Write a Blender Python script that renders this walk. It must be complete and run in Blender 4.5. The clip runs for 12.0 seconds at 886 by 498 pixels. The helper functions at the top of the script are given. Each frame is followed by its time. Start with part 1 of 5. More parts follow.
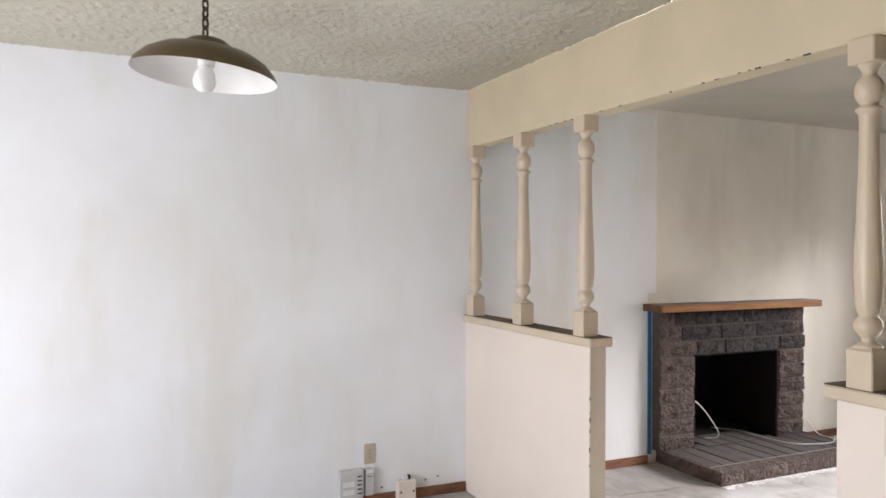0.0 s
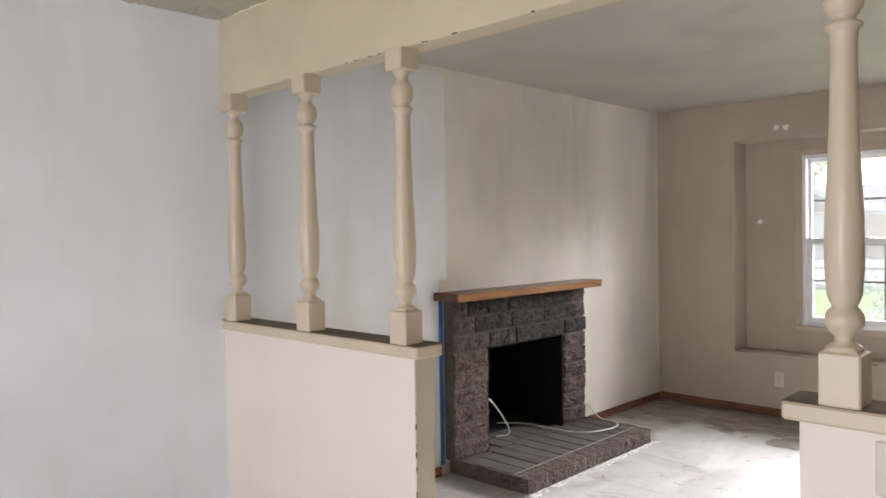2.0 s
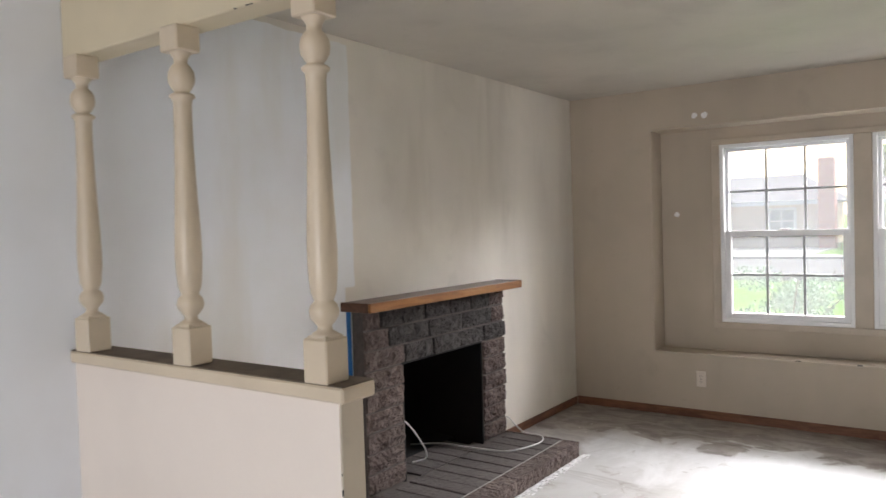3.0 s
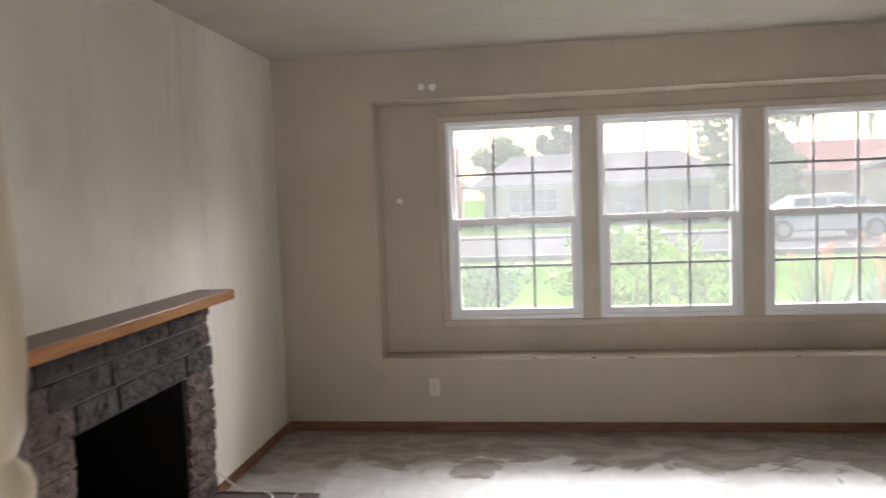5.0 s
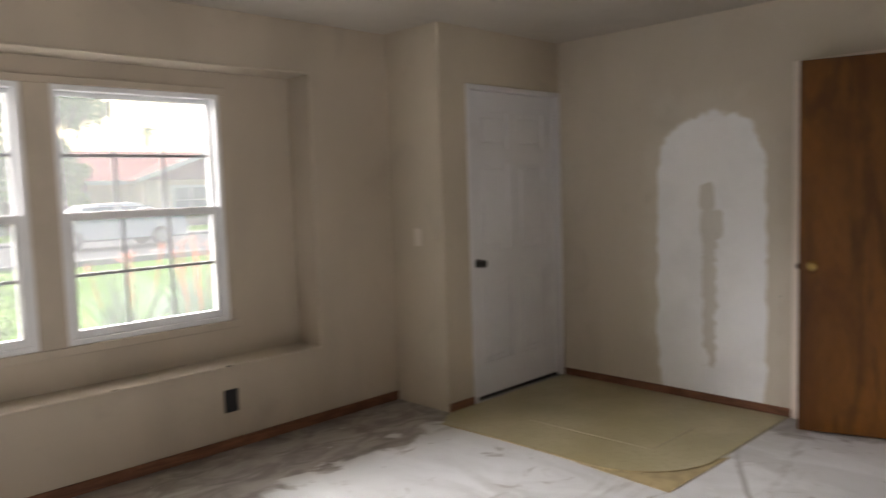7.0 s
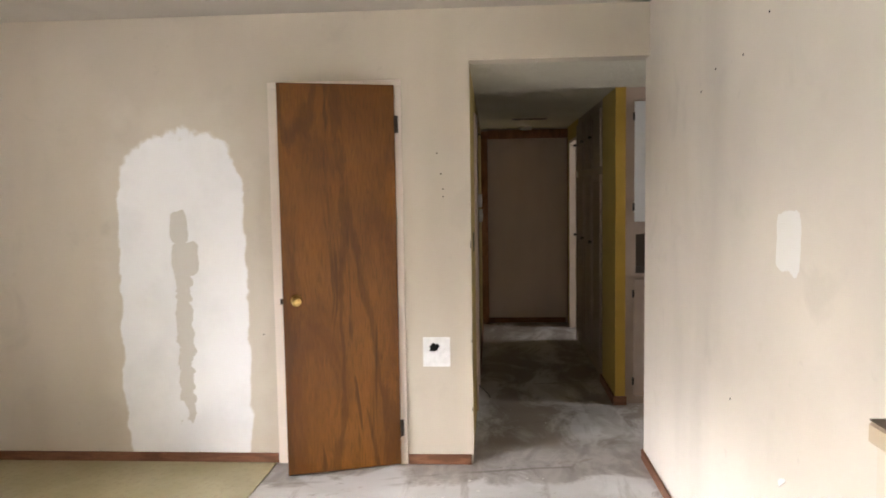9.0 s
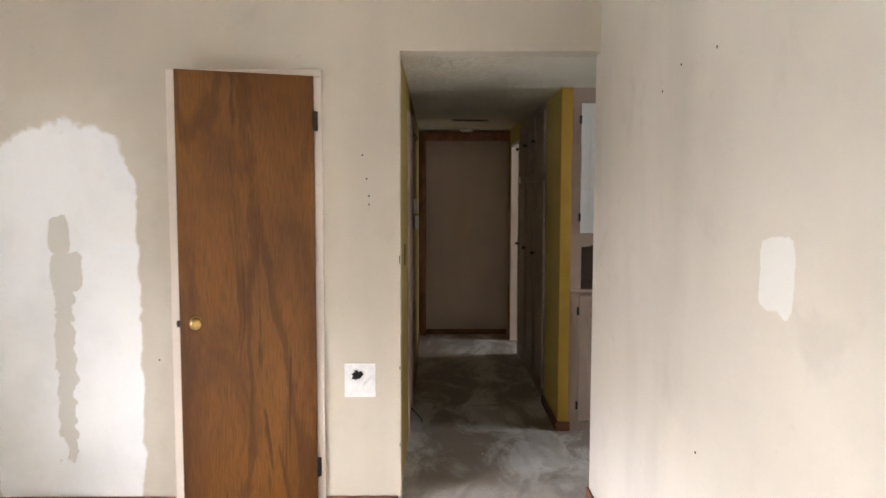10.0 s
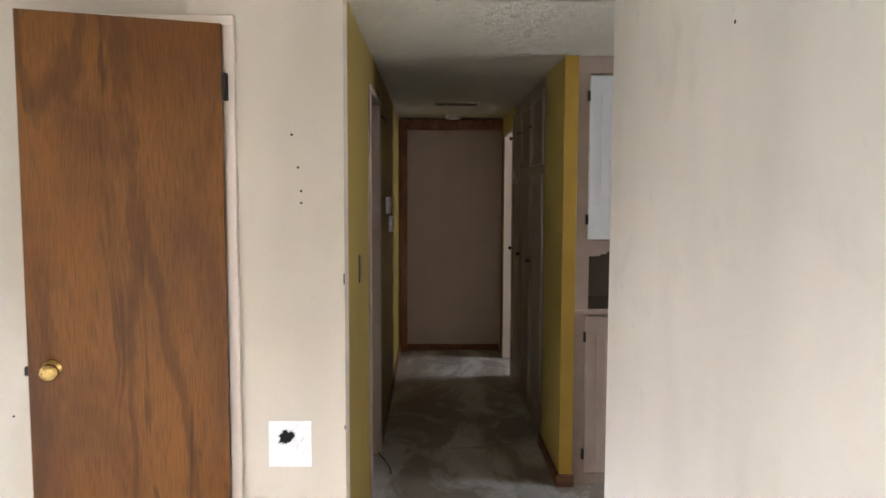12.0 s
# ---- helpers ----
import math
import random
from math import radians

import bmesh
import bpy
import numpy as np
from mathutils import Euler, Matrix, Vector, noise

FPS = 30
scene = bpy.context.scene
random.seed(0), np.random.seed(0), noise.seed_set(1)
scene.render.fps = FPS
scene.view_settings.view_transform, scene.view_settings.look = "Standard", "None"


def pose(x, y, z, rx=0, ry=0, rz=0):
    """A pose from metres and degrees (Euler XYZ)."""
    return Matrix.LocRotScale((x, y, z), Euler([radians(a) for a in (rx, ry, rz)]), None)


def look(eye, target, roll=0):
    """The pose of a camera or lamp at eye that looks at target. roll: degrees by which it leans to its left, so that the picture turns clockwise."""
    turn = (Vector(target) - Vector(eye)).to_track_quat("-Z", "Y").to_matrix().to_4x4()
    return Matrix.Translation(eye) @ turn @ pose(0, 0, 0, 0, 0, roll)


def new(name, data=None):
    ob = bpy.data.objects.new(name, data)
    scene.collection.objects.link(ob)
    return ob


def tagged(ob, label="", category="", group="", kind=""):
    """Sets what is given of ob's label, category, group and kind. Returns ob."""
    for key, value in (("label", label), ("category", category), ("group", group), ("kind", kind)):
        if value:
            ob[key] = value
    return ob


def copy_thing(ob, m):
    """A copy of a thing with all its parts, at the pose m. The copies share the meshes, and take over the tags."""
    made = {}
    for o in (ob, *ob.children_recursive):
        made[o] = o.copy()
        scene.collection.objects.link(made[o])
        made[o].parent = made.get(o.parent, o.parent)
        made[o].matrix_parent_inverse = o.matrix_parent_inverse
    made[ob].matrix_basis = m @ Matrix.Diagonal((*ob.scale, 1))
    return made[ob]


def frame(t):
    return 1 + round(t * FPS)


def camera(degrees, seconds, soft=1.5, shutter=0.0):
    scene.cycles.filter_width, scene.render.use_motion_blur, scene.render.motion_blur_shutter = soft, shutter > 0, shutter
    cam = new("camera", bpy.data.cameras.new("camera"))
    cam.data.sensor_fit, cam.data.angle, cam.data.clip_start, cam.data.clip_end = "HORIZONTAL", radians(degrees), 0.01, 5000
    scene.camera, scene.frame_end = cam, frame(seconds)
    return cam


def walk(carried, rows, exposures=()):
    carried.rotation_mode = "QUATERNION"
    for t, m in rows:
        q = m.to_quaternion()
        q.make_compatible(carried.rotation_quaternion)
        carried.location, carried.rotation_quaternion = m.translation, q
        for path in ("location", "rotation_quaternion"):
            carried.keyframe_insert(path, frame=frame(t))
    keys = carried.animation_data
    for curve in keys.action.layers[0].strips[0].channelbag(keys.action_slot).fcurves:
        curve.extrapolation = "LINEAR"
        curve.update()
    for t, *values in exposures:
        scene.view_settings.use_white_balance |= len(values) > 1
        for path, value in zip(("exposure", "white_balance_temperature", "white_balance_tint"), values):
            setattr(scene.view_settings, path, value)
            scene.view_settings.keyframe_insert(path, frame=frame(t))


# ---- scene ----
cam = camera(62.3, 12.0, 1.5, 0.4)

PATH = [
    (0, (4.011, -1.988, 1.478), (2.191, -1.158, 1.475), 0.2),
    (0.5, (3.8, -1.964, 1.459), (2.046, -1.003, 1.454), -0.5),
    (1, (3.586, -1.905, 1.465), (1.947, -0.759, 1.452), -0.7),
    (1.5, (3.335, -1.819, 1.448), (1.815, -0.519, 1.415), -0.8),
    (2, (3.072, -1.706, 1.458), (1.675, -0.275, 1.412), -0.9),
    (2.5, (2.805, -1.516, 1.452), (1.521, 0.016, 1.395), -1.0),
    (2.7, (2.705, -1.452, 1.457), (1.472, 0.121, 1.399), -1.3),
    (4.3, (1.962, -0.86, 1.506), (1.279, 1.017, 1.402), -2.1),
    (4.5, (1.885, -0.78, 1.482), (1.307, 1.132, 1.375), -1.9),
    (5, (1.688, -0.549, 1.497), (1.431, 1.43, 1.364), -2.1),
    (5.5, (1.645, -0.312, 1.471), (1.726, 1.681, 1.322), -2.0),
    (6, (1.773, -0.065, 1.439), (2.245, 1.873, 1.29), -1.8),
    (6.5, (1.86, 0.117, 1.414), (2.793, 1.878, 1.256), -1.7),
    (7, (1.904, 0.354, 1.436), (3.303, 1.774, 1.266), -1.9),
    (7.5, (2.083, 0.484, 1.408), (3.805, 1.487, 1.233), -2.3),
    (7.7, (2.162, 0.528, 1.406), (3.977, 1.35, 1.24), -2.3),
    (9.3, (2.561, 0.777, 1.513), (4.554, 0.841, 1.355), -0.4),
    (9.5, (2.674, 0.769, 1.524), (4.668, 0.797, 1.366), -0.1),
    (10, (2.89, 0.714, 1.517), (4.884, 0.69, 1.363), 0.1),
    (10.5, (3.137, 0.729, 1.525), (5.129, 0.647, 1.372), 0.2),
    (11, (3.352, 0.714, 1.516), (5.344, 0.627, 1.362), 0.2),
    (11.5, (3.616, 0.639, 1.517), (5.609, 0.589, 1.359), 0.1),
    (12, (3.836, 0.578, 1.505), (5.829, 0.546, 1.345), 0.2),
]
EXPOSURES = [(0, 3.2, 6800, 18), (2.5, 3.0, 6750, 17), (4.5, 2.8, 6500, 16), (5.5, 2.75, 7000, 19), (6.5, 2.6, 7000, 18), (7.0, 2.85, 7000, 18), (7.7, 3.7, 7100, 18), (9.3, 4.35, 6900, 18), (12, 4.65, 6450, 16)]
walk(cam, [(t, look(e, g, r)) for t, e, g, r in PATH], EXPOSURES)

# ---------- world and light ----------
world = bpy.data.worlds.new("overcast_sky")
scene.world = world
world.use_nodes = True
wn = world.node_tree.nodes
sky = wn.new("ShaderNodeTexSky")
sky.sky_type = 'NISHITA'
sky.sun_disc = False
sky.sun_elevation = radians(25)
sky.sun_rotation = radians(6)
sky.air_density, sky.dust_density = 1.0, 4.0
wn["Background"].inputs[1].default_value = 0.05
world.node_tree.links.new(sky.outputs[0], wn["Background"].inputs[0])


def sun_lamp():
    d = bpy.data.lights.new("sun", 'SUN')
    d.energy, d.angle, d.color = 5.0, radians(125), (1, 0.97, 0.93)
    ob = new("sun", d)
    ob.matrix_world = look((4, 39, 18), (0, 0, 0))


def area_lamp(name, eye, target, w, h, watts, color):
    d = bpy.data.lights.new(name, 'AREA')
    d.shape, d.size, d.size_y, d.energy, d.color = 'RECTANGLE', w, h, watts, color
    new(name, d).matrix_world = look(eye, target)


sun_lamp()
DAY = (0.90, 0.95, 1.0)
area_lamp("sky_in_patio_door", (2.2, -4.3, 1.1), (2.0, 0, 1.0), 2.6, 2.0, 12.5, DAY)
# fill lamp added above the lawn, out of view, to brighten the room
area_lamp("fill_lamp_outside_front", (2.55, 11.0, 5.0), (2.55, 4.4, 1.4), 16.0, 2.4, 960, DAY)
area_lamp("sky_in_kitchen_window", (7.0, -2.95, 1.5), (7.0, 0, 1.0), 1.0, 1.0, 2.0, DAY)
area_lamp("sky_in_bedroom_window", (10.0, -2.4, 1.5), (10.0, 0, 0.6), 1.0, 1.0, 3.0, DAY)


# ---------- materials ----------
class Mat:
    """A node material with helpers for layered procedural colour."""

    def __init__(self, name, rough=0.6, metal=0.0):
        self.m = bpy.data.materials.new(name)
        self.m.use_nodes = True
        self.t = self.m.node_tree
        self.b = self.t.nodes["Principled BSDF"]
        self.b.inputs["Roughness"].default_value = rough
        self.b.inputs["Metallic"].default_value = metal
        self.pos = self.t.nodes.new("ShaderNodeNewGeometry").outputs["Position"]

    def node(self, kind, **props):
        n = self.t.nodes.new(kind)
        for k, v in props.items():
            if k == "op":
                n.operation = v
            elif k == "blend":
                n.blend_type = v
        return n

    def link(self, a, b):
        self.t.links.new(a, b)

    def noise(self, scale, detail=4, stretch=(1, 1, 1), rough=0.55, dist=0.0, vec=None):
        mp = self.node("ShaderNodeMapping")
        mp.inputs["Scale"].default_value = stretch
        self.link(vec or self.pos, mp.inputs[0])
        n = self.node("ShaderNodeTexNoise")
        n.inputs["Scale"].default_value = scale
        n.inputs["Detail"].default_value = detail
        n.inputs["Roughness"].default_value = rough
        n.inputs["Distortion"].default_value = dist
        self.link(mp.outputs[0], n.inputs["Vector"])
        return n.outputs[0]

    def ramp(self, fac, lo, hi):
        n = self.node("ShaderNodeMapRange")
        n.interpolation_type = 'SMOOTHSTEP'
        n.inputs[1].default_value, n.inputs[2].default_value = lo, hi
        self.link(fac, n.inputs[0])
        return n.outputs[0]

    def math(self, op, a, b=None):
        n = self.node("ShaderNodeMath", op=op)
        for i, v in enumerate((a, b)):
            if v is None:
                continue
            if isinstance(v, (int, float)):
                n.inputs[i].default_value = v
            else:
                self.link(v, n.inputs[i])
        return n.outputs[0]

    def mix(self, fac, a, b, blend='MIX'):
        n = self.node("ShaderNodeMix", blend=blend)
        n.data_type = 'RGBA'
        for i, v in ((0, fac), (6, a), (7, b)):
            if isinstance(v, (int, float)):
                n.inputs[i].default_value = v
            elif isinstance(v, tuple):
                n.inputs[i].default_value = (*v, 1)
            else:
                self.link(v, n.inputs[i])
        return n.outputs[2]

    def color(self, c):
        if isinstance(c, tuple):
            self.b.inputs["Base Color"].default_value = (*c, 1)
        else:
            self.link(c, self.b.inputs["Base Color"])
        return self

    def bump(self, h, strength=0.3, dist=0.01):
        n = self.node("ShaderNodeBump")
        n.inputs["Strength"].default_value = strength
        n.inputs["Distance"].default_value = dist
        self.link(h, n.inputs["Height"])
        self.link(n.outputs[0], self.b.inputs["Normal"])
        return self

    def axes(self):
        s = self.node("ShaderNodeSeparateXYZ")
        self.link(self.pos, s.inputs[0])
        return s.outputs

    def roughness(self, fac, lo, hi):
        n = self.node("ShaderNodeMapRange")
        n.inputs[3].default_value, n.inputs[4].default_value = lo, hi
        self.link(fac, n.inputs[0])
        self.link(n.outputs[0], self.b.inputs["Roughness"])
        return self

    def blob(self, u, v, cu, cv, hu, hv, wob=0.06, wscale=9, soft=0.03, power=4):
        """1 inside a rounded box of half sizes hu, hv round (cu, cv), with an uneven edge."""
        a = self.math('POWER', self.math('ABSOLUTE', self.math('DIVIDE', self.math('SUBTRACT', u, cu), hu)), power)
        b = self.math('POWER', self.math('ABSOLUTE', self.math('DIVIDE', self.math('SUBTRACT', v, cv), hv)), power)
        r = self.math('POWER', self.math('ADD', a, b), 1.0 / power)
        w = self.math('MULTIPLY', self.math('SUBTRACT', self.noise(wscale, 3), 0.5), wob * 4)
        return self.ramp(self.math('ADD', r, w), 1 + soft, 1 - soft)


def mul(c, k):
    return tuple(v * k for v in c)


def plain(name, c, rough=0.5, metal=0.0, var=0.12, scale=6, fine=90, bump=0.05, spec=0.5):
    """A colour with soft stains and fine grain."""
    m = Mat(name, rough, metal)
    n1, n2 = m.noise(scale, 3), m.noise(fine, 2)
    col = m.mix(m.ramp(n1, 0.35, 0.7), c, mul(c, 1 - var))
    col = m.mix(m.math('MULTIPLY', n2, 0.25), col, mul(c, 1 - 2 * var))
    m.color(col)
    m.b.inputs["Specular IOR Level"].default_value = spec
    if bump:
        m.bump(n2, bump, 0.004)
    return m.m


BEIGE = (0.53, 0.46, 0.36)
PRIMER = (0.80, 0.81, 0.83)


def wall_base(m, c):
    """Old paint: patchy roller tone, faint upright streaks, orange-peel grain."""
    big = m.noise(0.9, 4)
    streak = m.noise(1.6, 3, (1.0, 1.0, 0.22))
    col = m.mix(m.ramp(big, 0.35, 0.7), c, mul(c, 0.88))
    col = m.mix(m.math('MULTIPLY', m.ramp(streak, 0.48, 0.72), 0.6), col, mul(c, 0.76))
    smudge = m.math('MULTIPLY', m.ramp(m.noise(2.7, 5, dist=0.5), 0.58, 0.72), 0.4)
    col = m.mix(smudge, col, mul(c, 0.74))
    spots = m.math('MULTIPLY', m.ramp(m.noise(13, 2), 0.70, 0.76), 0.25)
    col = m.mix(spots, col, mul(c, 0.72))
    m.bump(m.noise(170, 2), 0.12, 0.003)
    return col


def wall_paint(name, c):
    m = Mat(name, 0.62)
    m.color(wall_base(m, c))
    return m.m


def west_paint():
    m = Mat("west_wall_paint", 0.6)
    x, y, z = m.axes()
    old = wall_base(m, (0.76, 0.71, 0.63))
    soot = m.math('MULTIPLY', m.blob(y, z, 2.35, 1.95, 0.75, 0.62, 0.3, 2.0, 0.45, 2), 0.3)
    old = m.mix(soot, old, (0.36, 0.31, 0.25))
    streak = m.math('MULTIPLY', m.math('MULTIPLY', m.ramp(m.noise(3.2, 3, (1, 1, 0.2)), 0.48, 0.68), 0.7), m.blob(y, z, 2.6, 1.95, 1.1, 0.72, 0.3, 2.0, 0.4, 2))
    old = m.mix(m.math('MULTIPLY', streak, 0.6), old, (0.46, 0.41, 0.35))
    cloudy = m.ramp(m.noise(1.1, 5), 0.3, 0.72)
    fresh = m.mix(cloudy, (0.84, 0.87, 0.91), (0.77, 0.78, 0.79))
    fresh = m.mix(m.math('MULTIPLY', m.ramp(m.noise(2.3, 4, (1, 1, 0.3)), 0.5, 0.72), 0.5), fresh, (0.70, 0.67, 0.60))
    wob = m.math('MULTIPLY', m.math('SUBTRACT', m.noise(7, 3), 0.5), 0.035)
    edge = m.ramp(m.math('ADD', y, wob), 1.472, 1.462)
    step = m.math('MULTIPLY', m.ramp(m.math('ADD', z, wob), 1.165, 1.175), 1.0)
    low = m.ramp(m.math('ADD', y, wob), 1.40, 1.39)
    top = m.ramp(m.math('ADD', z, wob), 2.412, 2.404)
    dining = m.ramp(y, 0.05, 0.04)
    mask = m.math('MULTIPLY', m.math('MAXIMUM', m.math('MULTIPLY', edge, step), low), m.math('MAXIMUM', top, dining))
    m.color(m.mix(mask, old, fresh))
    return m.m


def east_paint():
    m = Mat("east_wall_paint", 0.6)
    x, y, z = m.axes()
    old = wall_base(m, (0.60, 0.535, 0.44))
    body = m.blob(y, z, 2.46, 0.80, 0.36, 1.02, 0.05, 8, 0.02, 4.5)
    halo = m.math('MULTIPLY', m.blob(y, z, 2.46, 0.85, 0.45, 1.12, 0.16, 4, 0.12, 4), 0.35)
    col = m.mix(halo, old, (0.69, 0.65, 0.57))
    white = m.mix(m.ramp(m.noise(3, 4), 0.4, 0.7), (0.88, 0.89, 0.90), (0.81, 0.82, 0.83))
    col = m.mix(body, col, white)
    g1 = m.blob(y, z, 2.475, 1.31, 0.05, 0.09, 0.2, 16, 0.05, 4)
    g2 = m.blob(y, z, 2.45, 1.14, 0.075, 0.09, 0.15, 16, 0.05, 5)
    g3 = m.blob(y, z, 2.46, 0.72, 0.045, 0.45, 0.55, 12, 0.06, 3)
    grey = m.math('MAXIMUM', m.math('MAXIMUM', g1, g2), g3)
    col = m.mix(m.math('MULTIPLY', grey, 0.8), col, (0.56, 0.53, 0.47))
    m.color(col)
    return m.m


def south_paint():
    m = Mat("south_wall_paint", 0.55)
    x, y, z = m.axes()
    old = wall_base(m, (0.77, 0.72, 0.66))
    body = m.blob(x, z, 4.53, 1.332, 0.085, 0.088, 0.13, 16, 0.03, 4)
    col = m.mix(body, old, (0.86, 0.86, 0.85))
    m.color(col)
    return m.m


def concrete():
    m = Mat("bare_concrete", 0.5)
    x, y, z = m.axes()
    a = m.noise(0.7, 6, dist=0.5)
    b = m.noise(2.2, 7, (1.5, 0.7, 1), 0.62, 0.7)
    f = m.noise(60, 3)
    col = m.mix(m.ramp(a, 0.30, 0.70), (0.46, 0.455, 0.445), (0.63, 0.63, 0.63))
    col = m.mix(m.math('MULTIPLY', m.ramp(b, 0.42, 0.68), 0.6), col, (0.74, 0.745, 0.75))
    smear = m.noise(1.5, 6, (0.5, 2.2, 1), 0.65, 1.0)
    col = m.mix(m.math('MULTIPLY', m.ramp(smear, 0.54, 0.66), 0.55), col, (0.27, 0.25, 0.23))
    # old dirt along the walls, where the carpet edge was
    w = m.math('MULTIPLY', m.math('SUBTRACT', m.noise(2.4, 6, dist=0.6), 0.5), 1.3)
    north = m.ramp(m.math('ADD', y, w), 3.42, 3.50)
    east = m.math('MULTIPLY', m.ramp(m.math('ADD', x, m.math('MULTIPLY', w, 0.7)), 6.1, 6.2), m.math('MULTIPLY', m.ramp(x, 6.9, 6.6), 0.75))
    west = m.math('MULTIPLY', m.ramp(m.math('SUBTRACT', x, w), 0.75, 0.5), 0.6)
    dirt = m.math('MAXIMUM', north, m.math('MAXIMUM', east, west))
    tone = m.mix(m.ramp(m.noise(4.5, 6, (1, 1.8, 1), 0.6, 0.8), 0.35, 0.65), (0.13, 0.10, 0.08), (0.33, 0.29, 0.26))
    col = m.mix(m.math('MULTIPLY', dirt, 0.85), col, tone)
    blot = m.math('MULTIPLY', m.ramp(m.noise(5.5, 6, dist=1.2), 0.60, 0.70), 0.55)
    col = m.mix(blot, col, (0.24, 0.20, 0.165))
    hall = m.ramp(x, 6.5, 6.7)
    stain = m.math('MULTIPLY', m.math('MULTIPLY', hall, m.ramp(m.noise(1.8, 7, (0.8, 1.4, 1), 0.65, 0.8), 0.42, 0.58)), 0.8)
    col = m.mix(m.math('MULTIPLY', hall, 0.35), col, (0.30, 0.295, 0.27))
    col = m.mix(stain, col, (0.16, 0.125, 0.09))
    specks = m.math('MULTIPLY', m.ramp(m.noise(24, 3), 0.67, 0.72), m.ramp(m.noise(1.7, 3), 0.45, 0.6))
    col = m.mix(m.math('MULTIPLY', specks, 0.8), col, (0.76, 0.75, 0.73))
    v = m.node("ShaderNodeTexVoronoi")
    v.feature = 'DISTANCE_TO_EDGE'
    v.inputs["Scale"].default_value = 0.5
    m.link(m.mix(0.22, m.pos, m.noise(1.3, 4)), v.inputs["Vector"])
    crack = m.math('MULTIPLY', m.ramp(v.outputs[0], 0.006, 0.002), m.ramp(m.noise(1.1, 3), 0.46, 0.56))
    col = m.mix(m.math('MULTIPLY', crack, 0.6), col, (0.16, 0.14, 0.12))
    m.color(col)
    m.roughness(m.noise(3.0, 4), 0.28, 0.6)
    m.bump(m.math('ADD', m.math('MULTIPLY', b, 1.2), m.math('MULTIPLY', f, 0.25)), 0.2, 0.005)
    return m.m


def vinyl():
    m = Mat("old_vinyl", 0.38)
    n = m.noise(2.2, 5)
    col = m.mix(m.ramp(n, 0.35, 0.7), (0.36, 0.31, 0.17), (0.44, 0.39, 0.24))
    col = m.mix(m.math('MULTIPLY', m.ramp(m.noise(35, 3), 0.5, 0.7), 0.4), col, (0.29, 0.24, 0.13))
    m.color(col).bump(m.noise(40, 3), 0.15, 0.003)
    return m.m


def popcorn():
    m = Mat("popcorn_texture", 0.9)
    col = m.mix(m.ramp(m.noise(1.0, 4), 0.35, 0.7), (0.63, 0.60, 0.50), (0.52, 0.48, 0.38))
    col = m.mix(m.math('MULTIPLY', m.noise(55, 3), 0.35), col, (0.5, 0.48, 0.42))
    m.color(col).bump(m.noise(120, 4), 0.8, 0.01)
    return m.m


def wood(name, dark, light, scale=3.0, rough=0.35, stretch=(6, 6, 0.45), local=True, bumpy=0.08):
    m = Mat(name, rough)
    vec = None
    if local:
        vec = m.node("ShaderNodeTexCoord").outputs["Object"]
    a = m.noise(scale, 5, stretch, 0.6, 1.2, vec)
    b = m.noise(scale * 9, 3, (stretch[0], stretch[1], stretch[2] * 0.6), 0.6, 0.2, vec)
    c = m.noise(scale * 0.4, 3, (stretch[0] * 0.5, stretch[1] * 0.5, stretch[2]), 0.5, 2.0, vec)
    col = m.mix(m.ramp(a, 0.30, 0.72), dark, light)
    col = m.mix(m.math('MULTIPLY', m.ramp(c, 0.5, 0.7), 0.45), col, mul(dark, 0.75))
    col = m.mix(m.math('MULTIPLY', m.ramp(b, 0.5, 0.7), 0.3), col, mul(dark, 0.65))
    m.color(col).bump(b, bumpy, 0.002)
    m.b.inputs["Specular IOR Level"].default_value = 0.3
    return m.m


def veneer(name, dark, light):
    """Rotary-cut veneer: flame figure from contour lines of a slow noise, with fine pores."""
    m = Mat(name, 0.4)
    vec = m.node("ShaderNodeTexCoord").outputs["Object"]
    slow = m.noise(1.0, 2, (2.4, 1, 0.42), 0.4, 0.2, vec)
    wob = m.noise(7.0, 4, (3.0, 1, 0.8), 0.6, 0.3, vec)
    phase = m.math('ADD', m.math('MULTIPLY', slow, 30.0), m.math('MULTIPLY', wob, 2.2))
    lines = m.math('ADD', m.math('MULTIPLY', m.math('SINE', phase), 0.5), 0.5)
    broad = m.noise(1.3, 4, (2.2, 1, 0.8), 0.6, 0.8, vec)
    pores = m.noise(85, 3, (4, 4, 0.13), 0.65, 0.1, vec)
    col = m.mix(m.math('MULTIPLY', m.ramp(broad, 0.34, 0.66), 0.9), light, dark)
    col = m.mix(m.math('MULTIPLY', m.ramp(lines, 0.86, 1.0), 0.6), col, mul(dark, 0.6))
    streak = m.noise(2.2, 3, (6, 1, 0.5), 0.6, 0.9, vec)
    col = m.mix(m.math('MULTIPLY', m.ramp(streak, 0.62, 0.72), 0.7), col, mul(dark, 0.4))
    col = m.mix(m.math('MULTIPLY', m.ramp(pores, 0.44, 0.62), 0.5), col, mul(dark, 0.5))
    m.color(col).bump(pores, 0.08, 0.002)
    m.b.inputs["Specular IOR Level"].default_value = 0.35
    return m.m


